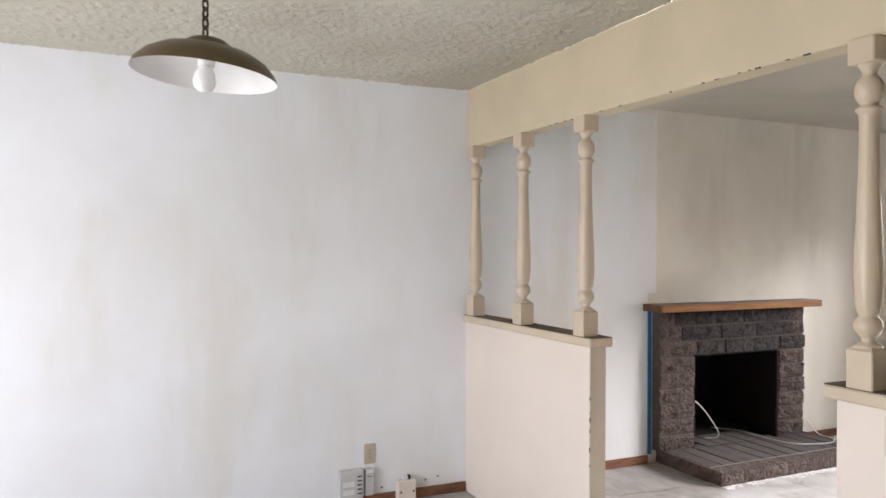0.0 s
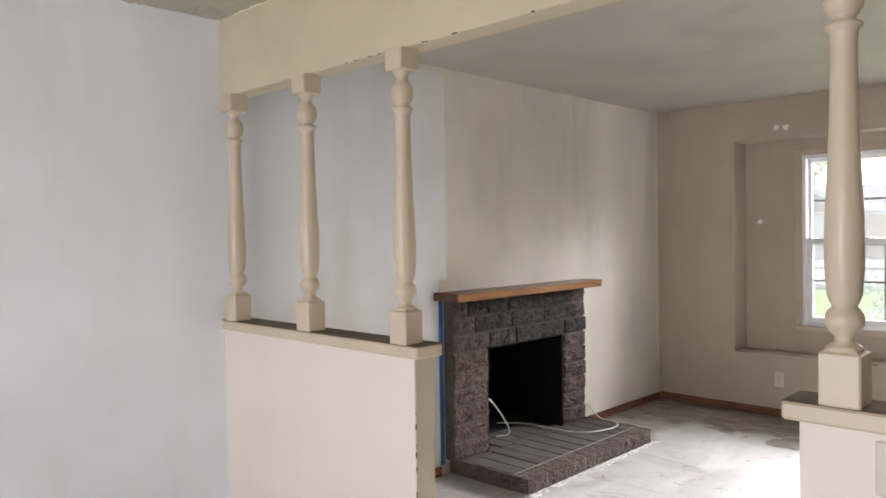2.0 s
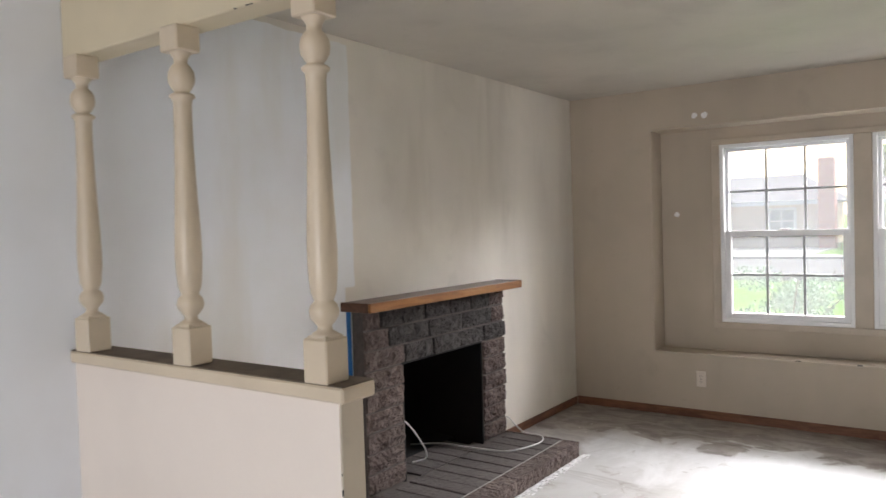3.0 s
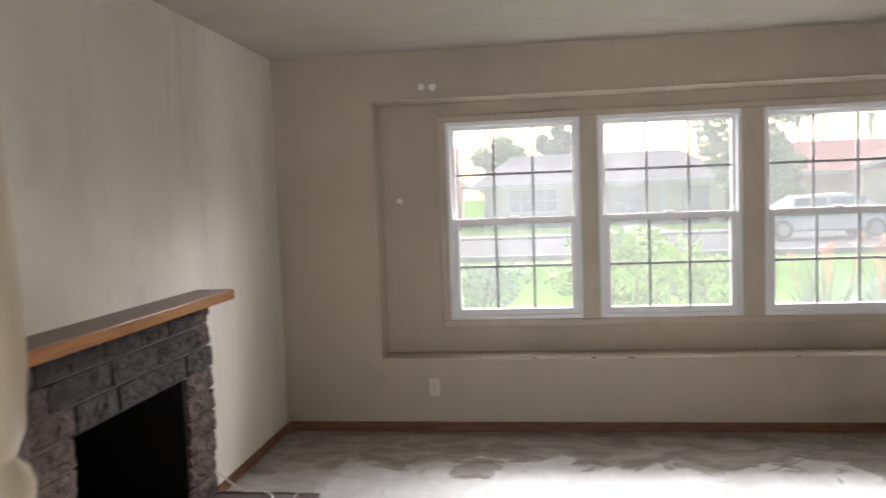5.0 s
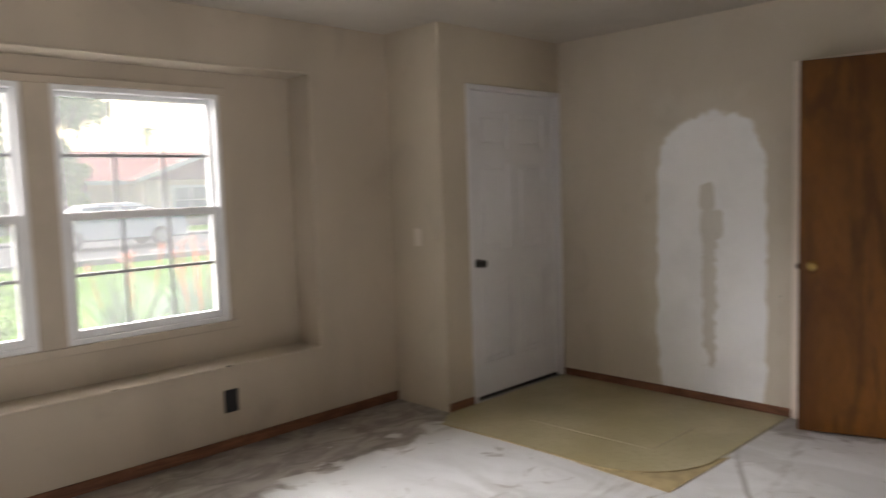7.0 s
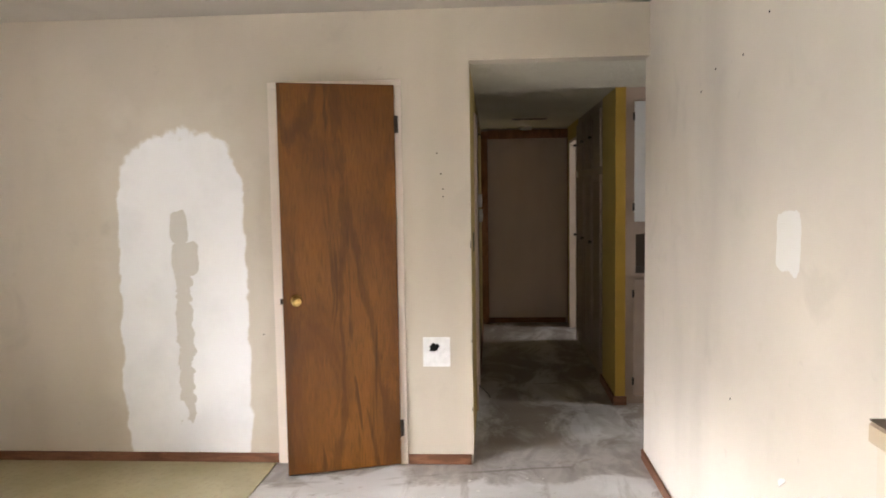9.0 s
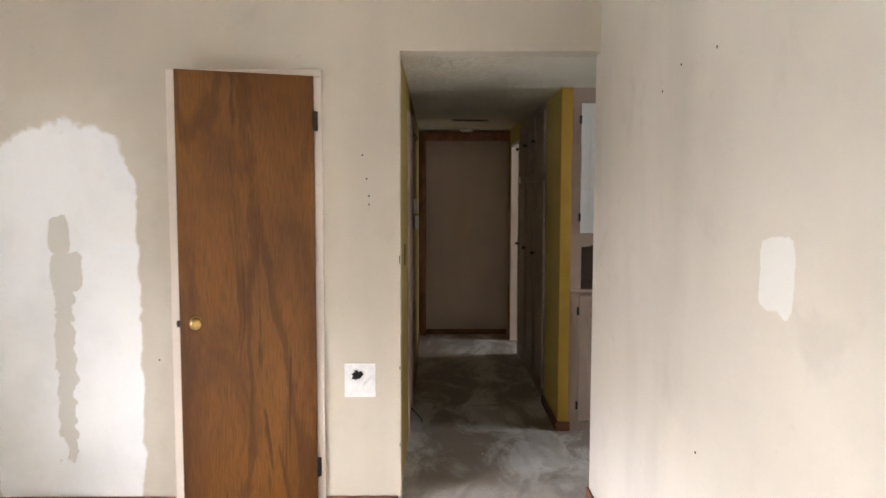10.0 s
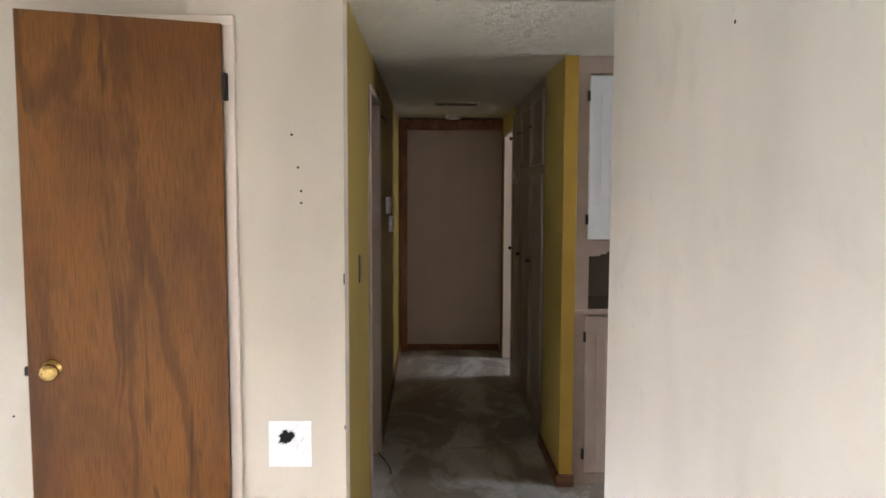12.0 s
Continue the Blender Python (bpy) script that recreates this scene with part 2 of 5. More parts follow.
def stone(name, c, k=0.55, rel=1.0):
    m = Mat(name, 0.92)
    rnd = m.node("ShaderNodeObjectInfo").outputs["Random"]
    a, b = m.noise(45, 4), m.noise(11, 3)
    col = m.mix(rnd, c, mul(c, 0.72))
    col = m.mix(m.ramp(b, 0.4, 0.7), col, mul(c, k))
    col = m.mix(m.math('MULTIPLY', m.ramp(a, 0.45, 0.75), 0.7), col, mul(c, 0.4))
    m.color(col).bump(m.math('ADD', a, m.math('MULTIPLY', b, 1.5)), rel, 0.035)
    return m.m


def leafy(name, c1, c2):
    m = Mat(name, 0.6)
    isl = m.t.nodes.new("ShaderNodeNewGeometry").outputs["Random Per Island"]
    m.color(m.mix(isl, c1, c2))
    m.b.inputs["Specular IOR Level"].default_value = 0.1
    return m.m


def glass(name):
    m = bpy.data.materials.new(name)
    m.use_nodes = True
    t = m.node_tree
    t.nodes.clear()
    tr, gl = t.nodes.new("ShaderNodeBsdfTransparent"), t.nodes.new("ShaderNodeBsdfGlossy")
    # grey tint dims the bright outdoors as seen from the room
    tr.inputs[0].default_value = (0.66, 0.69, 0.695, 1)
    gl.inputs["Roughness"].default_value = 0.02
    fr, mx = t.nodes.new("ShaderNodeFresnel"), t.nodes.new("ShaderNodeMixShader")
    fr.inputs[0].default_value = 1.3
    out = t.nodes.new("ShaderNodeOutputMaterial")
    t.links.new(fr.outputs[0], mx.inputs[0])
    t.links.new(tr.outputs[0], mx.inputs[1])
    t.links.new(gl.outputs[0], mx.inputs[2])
    # a translucent share is mixed in as bright haze over the view outdoors
    haze, mx2 = t.nodes.new("ShaderNodeBsdfTranslucent"), t.nodes.new("ShaderNodeMixShader")
    haze.inputs[0].default_value = (0.9, 0.93, 0.95, 1)
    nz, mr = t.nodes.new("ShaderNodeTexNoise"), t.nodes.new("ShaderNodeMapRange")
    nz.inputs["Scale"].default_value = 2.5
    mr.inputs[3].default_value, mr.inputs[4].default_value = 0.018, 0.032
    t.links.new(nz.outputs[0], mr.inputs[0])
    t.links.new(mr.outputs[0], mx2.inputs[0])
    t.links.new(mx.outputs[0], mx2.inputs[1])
    t.links.new(haze.outputs[0], mx2.inputs[2])
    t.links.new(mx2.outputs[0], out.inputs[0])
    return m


M = dict(
    west=west_paint(), east=east_paint(), south=south_paint(), beige=wall_paint("beige_wall_paint", BEIGE),
    # beige darkened further: the backlit wall's shade is in this colour
    north=wall_paint("north_wall_shaded_paint", (0.47, 0.40, 0.315)),
    ceil=wall_paint("ceiling_paint", (0.50, 0.46, 0.40)), popcorn=popcorn(), floor=concrete(), vinyl=vinyl(),
    cream=plain("cream_gloss_paint", (0.60, 0.50, 0.37), 0.32, var=0.08), creamwall=plain("cream_wall_paint", (0.78, 0.69, 0.61), 0.55, var=0.06, scale=2),
    beam=plain("yellowed_beam_paint", (0.66, 0.57, 0.40), 0.5, var=0.10, scale=2.5),
    white=plain("white_vinyl", (0.78, 0.79, 0.80), 0.35, var=0.06), doorwhite=plain("white_door_paint", (0.72, 0.71, 0.72), 0.4, var=0.08, scale=2),
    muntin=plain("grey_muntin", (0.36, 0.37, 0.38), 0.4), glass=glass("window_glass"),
    trim=plain("window_trim_paint", (0.48, 0.41, 0.325), 0.45, var=0.1),
    base=wood("baseboard_wood", (0.13, 0.055, 0.03), (0.24, 0.11, 0.06), 4, 0.5, (1, 1, 6), False),
    mahogany=veneer("door_veneer", (0.10, 0.033, 0.004), (0.205, 0.077, 0.010)),
    joint=plain("pale_hearth_joint", (0.36, 0.34, 0.32), 0.9, var=0.3, scale=20), ledge_brown=plain("ledge_top_brown", (0.16, 0.12, 0.085), 0.8, var=0.4, scale=9, fine=60), mantel_top=wood("mantel_top_wood", (0.07, 0.032, 0.02), (0.13, 0.06, 0.035), 3, 0.35, (7, 0.5, 7)),
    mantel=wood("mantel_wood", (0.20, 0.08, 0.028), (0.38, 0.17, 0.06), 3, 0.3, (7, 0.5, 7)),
    block=stone("split_face_block", (0.155, 0.112, 0.098)), soot=stone("sooty_block", (0.06, 0.052, 0.049)), mortar=plain("mortar", (0.115, 0.095, 0.085), 0.9, var=0.3, scale=30),
    paver=stone("hearth_paver", (0.12, 0.102, 0.096), 0.8, 0.25), adhesive=plain("yellow_adhesive", (0.46, 0.36, 0.19), 0.6, var=0.3, scale=12), niche=plain("niche_dark_brown", (0.09, 0.062, 0.038), 0.6), firebox=plain("soot_and_shade_black", (0.003, 0.003, 0.003), 0.95),
    tape=plain("blue_tape", (0.02, 0.16, 0.46), 0.6), cable=plain("white_cable", (0.75, 0.74, 0.72), 0.4, bump=0),
    bronze=plain("bronze_enamel", (0.13, 0.095, 0.045), 0.32, 0.5), enamel=plain("white_enamel", (0.82, 0.81, 0.78), 0.3, bump=0), chain=plain("chain_metal", (0.06, 0.045, 0.035), 0.45, 0.7),
    bulb=plain("frosted_bulb", (0.86, 0.86, 0.85), 0.25, bump=0), brass=plain("brass", (0.55, 0.38, 0.14), 0.22, 1.0, bump=0), darkmetal=plain("dark_metal", (0.05, 0.045, 0.04), 0.4, 0.8, bump=0),
    plate=plain("ivory_plate", (0.52, 0.46, 0.34), 0.4, bump=0), plate2=plain("almond_plate", (0.68, 0.61, 0.53), 0.4, bump=0), black=plain("black_plastic", (0.012, 0.012, 0.013), 0.5, bump=0),
    greybox=plain("grey_plastic", (0.60, 0.60, 0.60), 0.45, bump=0), plaster=plain("white_plaster", (0.84, 0.84, 0.84), 0.8, var=0.12, scale=25, bump=0.3),
    olive=wall_paint("olive_yellow_paint", (0.27, 0.185, 0.035)), yellow=wall_paint("yellow_paint", (0.56, 0.44, 0.13)), ochre=plain("ochre_paint", (0.44, 0.27, 0.035), 0.5),
    pinkwood=plain("pinkish_paint", (0.44, 0.34, 0.28), 0.42, var=0.14, scale=4), taupe=plain("taupe_paint", (0.33, 0.26, 0.23), 0.45, var=0.1),
    hallend=wall_paint("hall_end_paint", (0.52, 0.42, 0.37)), trimwood=wood("hall_trim_wood", (0.16, 0.06, 0.025), (0.30, 0.13, 0.06), 4, 0.4, (3, 3, 1), False),
    grass=plain("lawn_grass", (0.085, 0.18, 0.02), 0.9, var=0.35, scale=3, fine=40, spec=0.0), asphalt=plain("asphalt", (0.12, 0.12, 0.125), 0.9, var=0.15, spec=0.0), walkway=plain("pavement_concrete", (0.26, 0.255, 0.25), 0.9, spec=0.0),
    stucco=plain("cream_stucco", (0.74, 0.68, 0.58), 0.9), stucco2=plain("peach_stucco", (0.72, 0.55, 0.45), 0.9), roofgrey=plain("grey_shingle", (0.17, 0.165, 0.18), 0.95, var=0.25, scale=2, spec=0.0), roofred=plain("red_shingle", (0.27, 0.12, 0.11), 0.95, var=0.25, scale=2, spec=0.0),
    redbrick=plain("red_brick_paint", (0.52, 0.16, 0.13), 0.9), fascia=plain("white_fascia", (0.72, 0.72, 0.72), 0.7), bluewin=plain("window_dark", (0.16, 0.22, 0.28), 0.15, bump=0), garage=plain("garage_paint", (0.66, 0.64, 0.60), 0.7),
    carwhite=plain("white_car_paint", (0.76, 0.76, 0.77), 0.2, var=0.03, bump=0), tyre=plain("tyre_rubber", (0.03, 0.03, 0.03), 0.85), rim=plain("alloy", (0.5, 0.5, 0.52), 0.3, 0.8, bump=0),
    leaf1=leafy("leaves_light", (0.12, 0.24, 0.035), (0.26, 0.40, 0.08)), leaf2=leafy("leaves_blue_green", (0.11, 0.19, 0.12), (0.20, 0.30, 0.20)), leaf3=leafy("tree_leaves", (0.13, 0.23, 0.09), (0.24, 0.36, 0.15)),
    orange=plain("orange_petals", (0.65, 0.16, 0.06), 0.6, bump=0), bark=plain("bark", (0.12, 0.09, 0.06), 0.95, var=0.4, scale=20),
)


# ---------- mesh helpers ----------
def box(bm, x0, y0, z0, x1, y1, z1, bevel=0.0, seg=1):
    vs = bmesh.ops.create_cube(bm, size=1, matrix=Matrix.LocRotScale(((x0 + x1) / 2, (y0 + y1) / 2, (z0 + z1) / 2), None, (abs(x1 - x0), abs(y1 - y0), abs(z1 - z0))))["verts"]
    if bevel:
        es = list({e for v in vs for e in v.link_edges})
        bmesh.ops.bevel(bm, geom=es, offset=bevel, segments=seg, affect='EDGES', profile=0.5)


def lathe(bm, profile, seg=20, m=Matrix.Identity(4)):
    """A turned body from (radius, height) pairs."""
    rings = []
    for r, z in profile:
        rings.append([bm.verts.new(m @ Vector((r * math.cos(2 * math.pi * i / seg), r * math.sin(2 * math.pi * i / seg), z))) for i in range(seg)])
    for a, b in zip(rings, rings[1:]):
        for i in range(seg):
            bm.faces.new((a[i], a[(i + 1) % seg], b[(i + 1) % seg], b[i]))
    bm.faces.new(rings[0][::-1])
    bm.faces.new(rings[-1])


def tube(bm, pts, r, seg=8):
    rings = []
    for i, p in enumerate(pts):
        d = (Vector(pts[min(i + 1, len(pts) - 1)]) - Vector(pts[max(i - 1, 0)])).normalized()
        q = d.to_track_quat('Z', 'Y').to_matrix()
        rings.append([bm.verts.new(Vector(p) + q @ Vector((r * math.cos(2 * math.pi * k / seg), r * math.sin(2 * math.pi * k / seg), 0))) for k in range(seg)])
    for a, b in zip(rings, rings[1:]):
        for i in range(seg):
            bm.faces.new((a[i], a[(i + 1) % seg], b[(i + 1) % seg], b[i]))
    bm.faces.new(rings[0][::-1])
    bm.faces.new(rings[-1])


def part(name, bm, material, parent=None, label="", smooth=False):
    me = bpy.data.meshes.new(name)
    bmesh.ops.recalc_face_normals(bm, faces=bm.faces)
    bm.to_mesh(me)
    bm.free()
    me.materials.append(M[material])
    if smooth:
        for p in me.polygons:
            p.use_smooth = True
    ob = new(name, me)
    if parent is not None:
        ob.parent = parent
    if label:
        ob["label"] = label
    return ob


def boxes(name, material, parent, *bs, bevel=0.0, label=""):
    bm = bmesh.new()
    for b in bs:
        box(bm, *b, bevel=bevel)
    return part(name, bm, material, parent, label)


def thing(name, m, label, category, group="", kind=""):
    ob = new(name)
    ob.matrix_world = m
    return tagged(ob, label, category, group, kind)


def structure(name, material, label, *bs, bevel=0.0):
    return tagged(boxes(name, material, None, *bs, bevel=bevel), label, name.split("_")[0], "", "structure")


# ---------- walls, floor, ceilings ----------
H = 2.44
structure("floor", "floor", "bare stained grey concrete floor slab", (-0.2, -4.5, -0.12, 12.2, 4.6, 0))
structure("wall_west", "west", "patchy primed wall round the fireplace", (-0.15, -4.4, 0, 0, 1.74, H), (-0.15, 2.55, 0, 0, 4.45, H), (-0.15, 1.74, 0.745, 0, 2.55, H))
RX0, RX1, RZ0, RZ1, NY, WY = 0.66, 4.49, 0.475, 2.133, 4.09, 4.31
WINS = ((1.10, 1.975), (2.085, 2.98), (3.11, 4.01))
WZ0, WZ1 = 0.69, 2.005
structure("wall_north", "north", "beige wall with a recessed window bay, shaded in its colour",
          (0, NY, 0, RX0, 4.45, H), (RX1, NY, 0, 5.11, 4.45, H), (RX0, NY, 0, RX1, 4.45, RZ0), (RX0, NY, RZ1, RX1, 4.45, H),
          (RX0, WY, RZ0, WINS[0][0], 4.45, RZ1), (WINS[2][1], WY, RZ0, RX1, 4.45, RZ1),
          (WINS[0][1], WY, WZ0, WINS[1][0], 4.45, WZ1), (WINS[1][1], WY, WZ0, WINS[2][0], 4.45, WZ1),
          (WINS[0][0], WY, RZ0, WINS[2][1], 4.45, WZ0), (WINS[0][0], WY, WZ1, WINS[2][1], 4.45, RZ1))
structure("wall_entry", "beige", "beige wall jog around the front door", (5.11, 3.6, 0, 5.25, 4.45, H), (5.25, 3.6, 0, 5.345, 3.75, H), (5.345, 3.6, 2.085, 6.335, 3.75, H))
structure("wall_east", "east", "cream wall with a large white plaster patch", (6.34, 1.95, 0, 6.46, 3.9, H), (6.34, 0.875, 0, 6.46, 1.235, H), (6.34, 1.235, 2.08, 6.46, 1.95, H), (6.34, -0.06, 2.17, 6.46, 0.875, H))
structure("wall_south", "south", "cream wall with a small white patch", (3.75, -0.18, 0, 6.44, -0.06, H))
structure("wall_dining_south", "beige", "plain wall with an opening for a patio door", (0, -4.4, 0, 0.8, -4.25, H), (3.6, -4.4, 0, 6.44, -4.25, H), (0.8, -4.4, 2.1, 3.6, -4.25, H))
structure("wall_dining_east", "beige", "plain wall of the dining side", (6.3, -4.25, 0, 6.44, -0.18, H))
structure("ceiling_living", "ceil", "smooth dingy living room ceiling", (-0.15, 0.1, H, 6.46, 4.45, H + 0.1), (3.75, -0.18, H, 6.46, 0.1, H + 0.1))


def textured_ceiling(name, x0, y0, x1, y1, z, step, label):
    nx, ny = int((x1 - x0) / step), int((y1 - y0) / step)
    rng = np.random.default_rng(3)
    xs, ys = np.linspace(x0, x1, nx + 1), np.linspace(y0, y1, ny + 1)
    r = rng.random((ny + 1, nx + 1))
    r = (r + np.roll(r, 1, 0) + np.roll(r, 1, 1)) / 3
    hgt = z - 0.006 * np.clip(r - 0.42, 0, 1) / 0.3
    gx, gy = np.meshgrid(xs, ys)
    verts = np.stack([gx, gy, hgt], -1).reshape(-1, 3).tolist()
    w = nx + 1
    faces = [(j * w + i, (j + 1) * w + i, (j + 1) * w + i + 1, j * w + i + 1) for j in range(ny) for i in range(nx)]
    n = len(verts)
    verts += [(x0, y0, z + 0.1), (x1, y0, z + 0.1), (x1, y1, z + 0.1), (x0, y1, z + 0.1)]
    faces.append((n, n + 1, n + 2, n + 3))
    me = bpy.data.meshes.new(name)
    me.from_pydata(verts, [], faces)
    me.materials.append(M["popcorn"])
    for p in me.polygons:
        p.use_smooth = True
    tagged(new(name, me), label, "ceiling", "", "structure")


textured_ceiling("ceiling_dining", 0, -3.2, 4.4, 0.0, H, 0.011, "popcorn-textured yellowed dining ceiling")
structure("ceiling_dining_back", "ceil", "plain ceiling behind the dining side", (0, -4.4, H, 6.44, -3.2, H + 0.1), (4.4, -3.2, H, 6.44, 0.0, H + 0.1))
textured_ceiling("ceiling_hall", 6.46, -1.2, 10.8, 0.875, 2.17, 0.015, "popcorn-textured low hall ceiling")

# divider: beam, half walls, caps
structure("beam", "beam", "yellowed painted ceiling beam over the divider", (0, 0, 2.087, 3.75, 0.1, H), bevel=0.004)
structure("half_wall_1", "creamwall", "cream half wall below turned posts", (0, -0.003, 0, 1.265, 0.085, 1.03))
structure("half_wall_2", "creamwall", "cream half wall below a turned post", (2.505, -0.003, 0, 3.75, 0.085, 1.03))
# sheet added over the end face; its darker beige stands for shade there
structure("trim_half_wall_end", "beige", "thin beige sheet painting shade on the half wall end", (1.2655, 0.0, 0.0, 1.269, 0.083, 1.029))
structure("ledge_1", "cream", "cream painted wooden cap of the half wall", (0.002, -0.024, 1.03, 1.298, 0.104, 1.072), bevel=0.006)
structure("ledge_2", "cream", "cream painted wooden cap of the half wall", (2.472, -0.024, 1.03, 3.75, 0.104, 1.072), bevel=0.006)
# thin sheets make the tops of the caps darker brown than their edges
structure("ledge_top_1", "ledge_brown", "dark brown top of the half wall cap", (0.004, -0.021, 1.0715, 1.295, 0.101, 1.0745))
structure("ledge_top_2", "ledge_brown", "dark brown top of the half wall cap", (2.475, -0.021, 1.0715, 3.748, 0.101, 1.0745))


def spindle():
    ob = thing("turned_post", Matrix.Identity(4), "cream painted turned wooden divider post on the ledge", "post", "turned divider posts")
    h = 1.0125
    bm = bmesh.new()
    box(bm, -0.042, -0.042, 0, 0.042, 0.042, 0.115, bevel=0.004)
    lathe(bm, [(0.05, 0.112), (0.044, 0.121), (0.03, 0.127)], 4, Matrix.Rotation(radians(45), 4, 'Z'))
    part("base_block", bm, "cream", ob)
    bm = bmesh.new()
    box(bm, -0.042, -0.042, h - 0.075, 0.042, 0.042, h, bevel=0.004)
    part("top_block", bm, "cream", ob)
    bm = bmesh.new()
    pr = [(0.03, 0.112), (0.039, 0.122), (0.032, 0.128), (0.020, 0.135), (0.019, 0.146), (0.029, 0.157), (0.0375, 0.17), (0.0395, 0.185), (0.035, 0.2), (0.025, 0.211), (0.027, 0.216),
          (0.034, 0.235), (0.0385, 0.29), (0.0395, 0.34), (0.0375, 0.41), (0.033, 0.5), (0.0285, 0.62), (0.0265, 0.72), (0.0265, 0.78), (0.029, 0.797), (0.036, 0.803), (0.0375, 0.809),
          (0.033, 0.813), (0.021, 0.82), (0.029, 0.83), (0.0375, 0.845), (0.0395, 0.862), (0.0375, 0.88), (0.029, 0.896), (0.019, 0.905), (0.021, 0.92), (0.032, 0.936), (0.036, 0.942)]
    lathe(bm, pr, 28)
    part("shaft", bm, "cream", ob, smooth=True)
    return ob


post = spindle()
post.matrix_world = pose(0.092, 0.014, 1.0745)
for px in (0.648, 1.208, 2.592):
    copy_thing(post, pose(px, 0.014, 1.0745))

# baseboards
for i, b in enumerate(((0.003, -4.2, 0, 0.016, -0.006, 0.058), (0.003, 0.09, 0, 0.016, 1.39, 0.058), (0.003, 2.86, 0, 0.016, 4.07, 0.058), (0.016, NY - 0.014, 0, 5.105, NY - 0.002, 0.062),
                       (5.112, 3.586, 0, 5.34, 3.598, 0.055), (6.324, 1.955, 0, 6.337, 3.585, 0.055), (6.324, 0.885, 0, 6.337, 1.23, 0.055), (3.8, -0.057, 0, 6.44, -0.045, 0.055))):
    structure("baseboard_%d" % (i + 1), "base", "thin reddish brown wooden baseboard", b, bevel=0.003)


# ---------- front windows ----------
def window(i, x0, x1):
    ob = thing("window_%d" % i, pose(0, 0, 0), "white double-hung window with grey grids", "window", "front windows", "structure")
    f, y0, y1 = 0.028, WY - 0.012, WY + 0.09
    boxes("window_frame", "white", ob, (x0, y0, WZ0, x0 + f, y1, WZ1), (x1 - f, y0, WZ0, x1, y1, WZ1), (x0 + f, y0, WZ1 - f, x1 - f, y1, WZ1), (x0 + f, y0, WZ0, x1 - f, y1, WZ0 + f), bevel=0.003)
    zm = 1.345
    for nm, za, zb, ya, s in (("upper_sash", zm - 0.01, WZ1 - f, WY + 0.045, 0.024), ("lower_sash", WZ0 + f, zm + 0.02, WY + 0.006, 0.042)):
        xa, xb, yb = x0 + f, x1 - f, ya + 0.035
        sash = boxes(nm, "white", ob, (xa, ya, za, xa + s, yb, zb), (xb - s, ya, za, xb, yb, zb), (xa + s, ya, zb - s, xb - s, yb, zb), (xa + s, ya, za, xb - s, yb, za + s), bevel=0.003)
        gx, gz = [xa + s + (xb - xa - 2 * s) * k / 3 for k in range(4)], [za + s, (za + zb) / 2, zb - s]
        for k in (1, 2):
            boxes("muntin", "muntin", sash, (gx[k] - 0.008, ya + 0.012, gz[0], gx[k] + 0.008, ya + 0.022, gz[2]))
        boxes("muntin", "muntin", sash, (gx[0], ya + 0.013, gz[1] - 0.008, gx[3], ya + 0.0235, gz[1] + 0.008))
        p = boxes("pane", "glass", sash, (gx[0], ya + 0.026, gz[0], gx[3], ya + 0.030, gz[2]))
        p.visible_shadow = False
    xm = (x0 + x1) / 2
    boxes("latch", "white", ob, (xm - 0.03, WY - 0.006, zm + 0.02, xm + 0.03, WY + 0.03, zm + 0.032), bevel=0.004)


for i, (a, b) in enumerate(WINS):
    window(i + 1, a, b)
t0 = WY - 0.018
structure("trim_window", "trim", "painted wooden trim around the front windows", (1.045, t0, WZ0, WINS[0][0], WY, WZ1), (WINS[2][1], t0, WZ0, 4.05, WY, WZ1), (1.045, t0, WZ1, 4.05, WY, 2.045),
          (1.045, t0 - 0.012, 0.645, 4.06, WY, WZ0), (WINS[0][1], t0 - 0.012, WZ0, WINS[1][0], WY, WZ1), (WINS[1][1], t0 - 0.012, WZ0, WINS[2][0], WY, WZ1), bevel=0.004)
structure("trim_recess", "trim", "paint-worn edge bead of the window recess", (RX0 - 0.012, NY - 0.008, RZ0 - 0.012, RX1 + 0.012, NY, RZ0), (RX0 - 0.012, NY - 0.008, RZ1, RX1 + 0.012, NY, RZ1 + 0.012),
          (RX0 - 0.012, NY - 0.008, RZ0, RX0, NY, RZ1), (RX1, NY - 0.008, RZ0, RX1 + 0.012, NY, RZ1), bevel=0.003)


# ---------- fireplace ----------
def rough_block(name, material, parent, size, loc, seed, rot=None, nx=6, nz=3, amp=0.012):
    """A split-face block: rough front towards +x, size (depth, along y, height)."""
    rng = random.Random(seed)
    d, w, h = size
    bm = bmesh.new()
    grid = [[bm.verts.new((d + (rng.uniform(-amp, amp) if 0 < i < nx and 0 < j < nz else rng.uniform(-amp, -amp * 0.3)), w * i / nx + (0 if i in (0, nx) else rng.uniform(-.004, .004)), h * j / nz)) for i in range(nx + 1)] for j in range(nz + 1)]
    for j in range(nz):
        for i in range(nx):
            bm.faces.new((grid[j][i], grid[j][i + 1], grid[j + 1][i + 1], grid[j + 1][i]))
    c = [bm.verts.new(v) for v in ((0, 0, 0), (0, w, 0), (0, w, h), (0, 0, h))]
    bm.faces.new(c)
    bm.faces.new([c[0], *grid[0][:], c[1]])
    bm.faces.new([c[3], *grid[-1][:], c[2]])
    bm.faces.new([c[0], *[g[0] for g in grid], c[3]])
    bm.faces.new([c[1], *[g[-1] for g in grid], c[2]])
    ob = part(name, bm, material, parent)
    ob.matrix_basis = Matrix.Translation(loc) @ (rot or Matrix.Identity(4))
    return ob


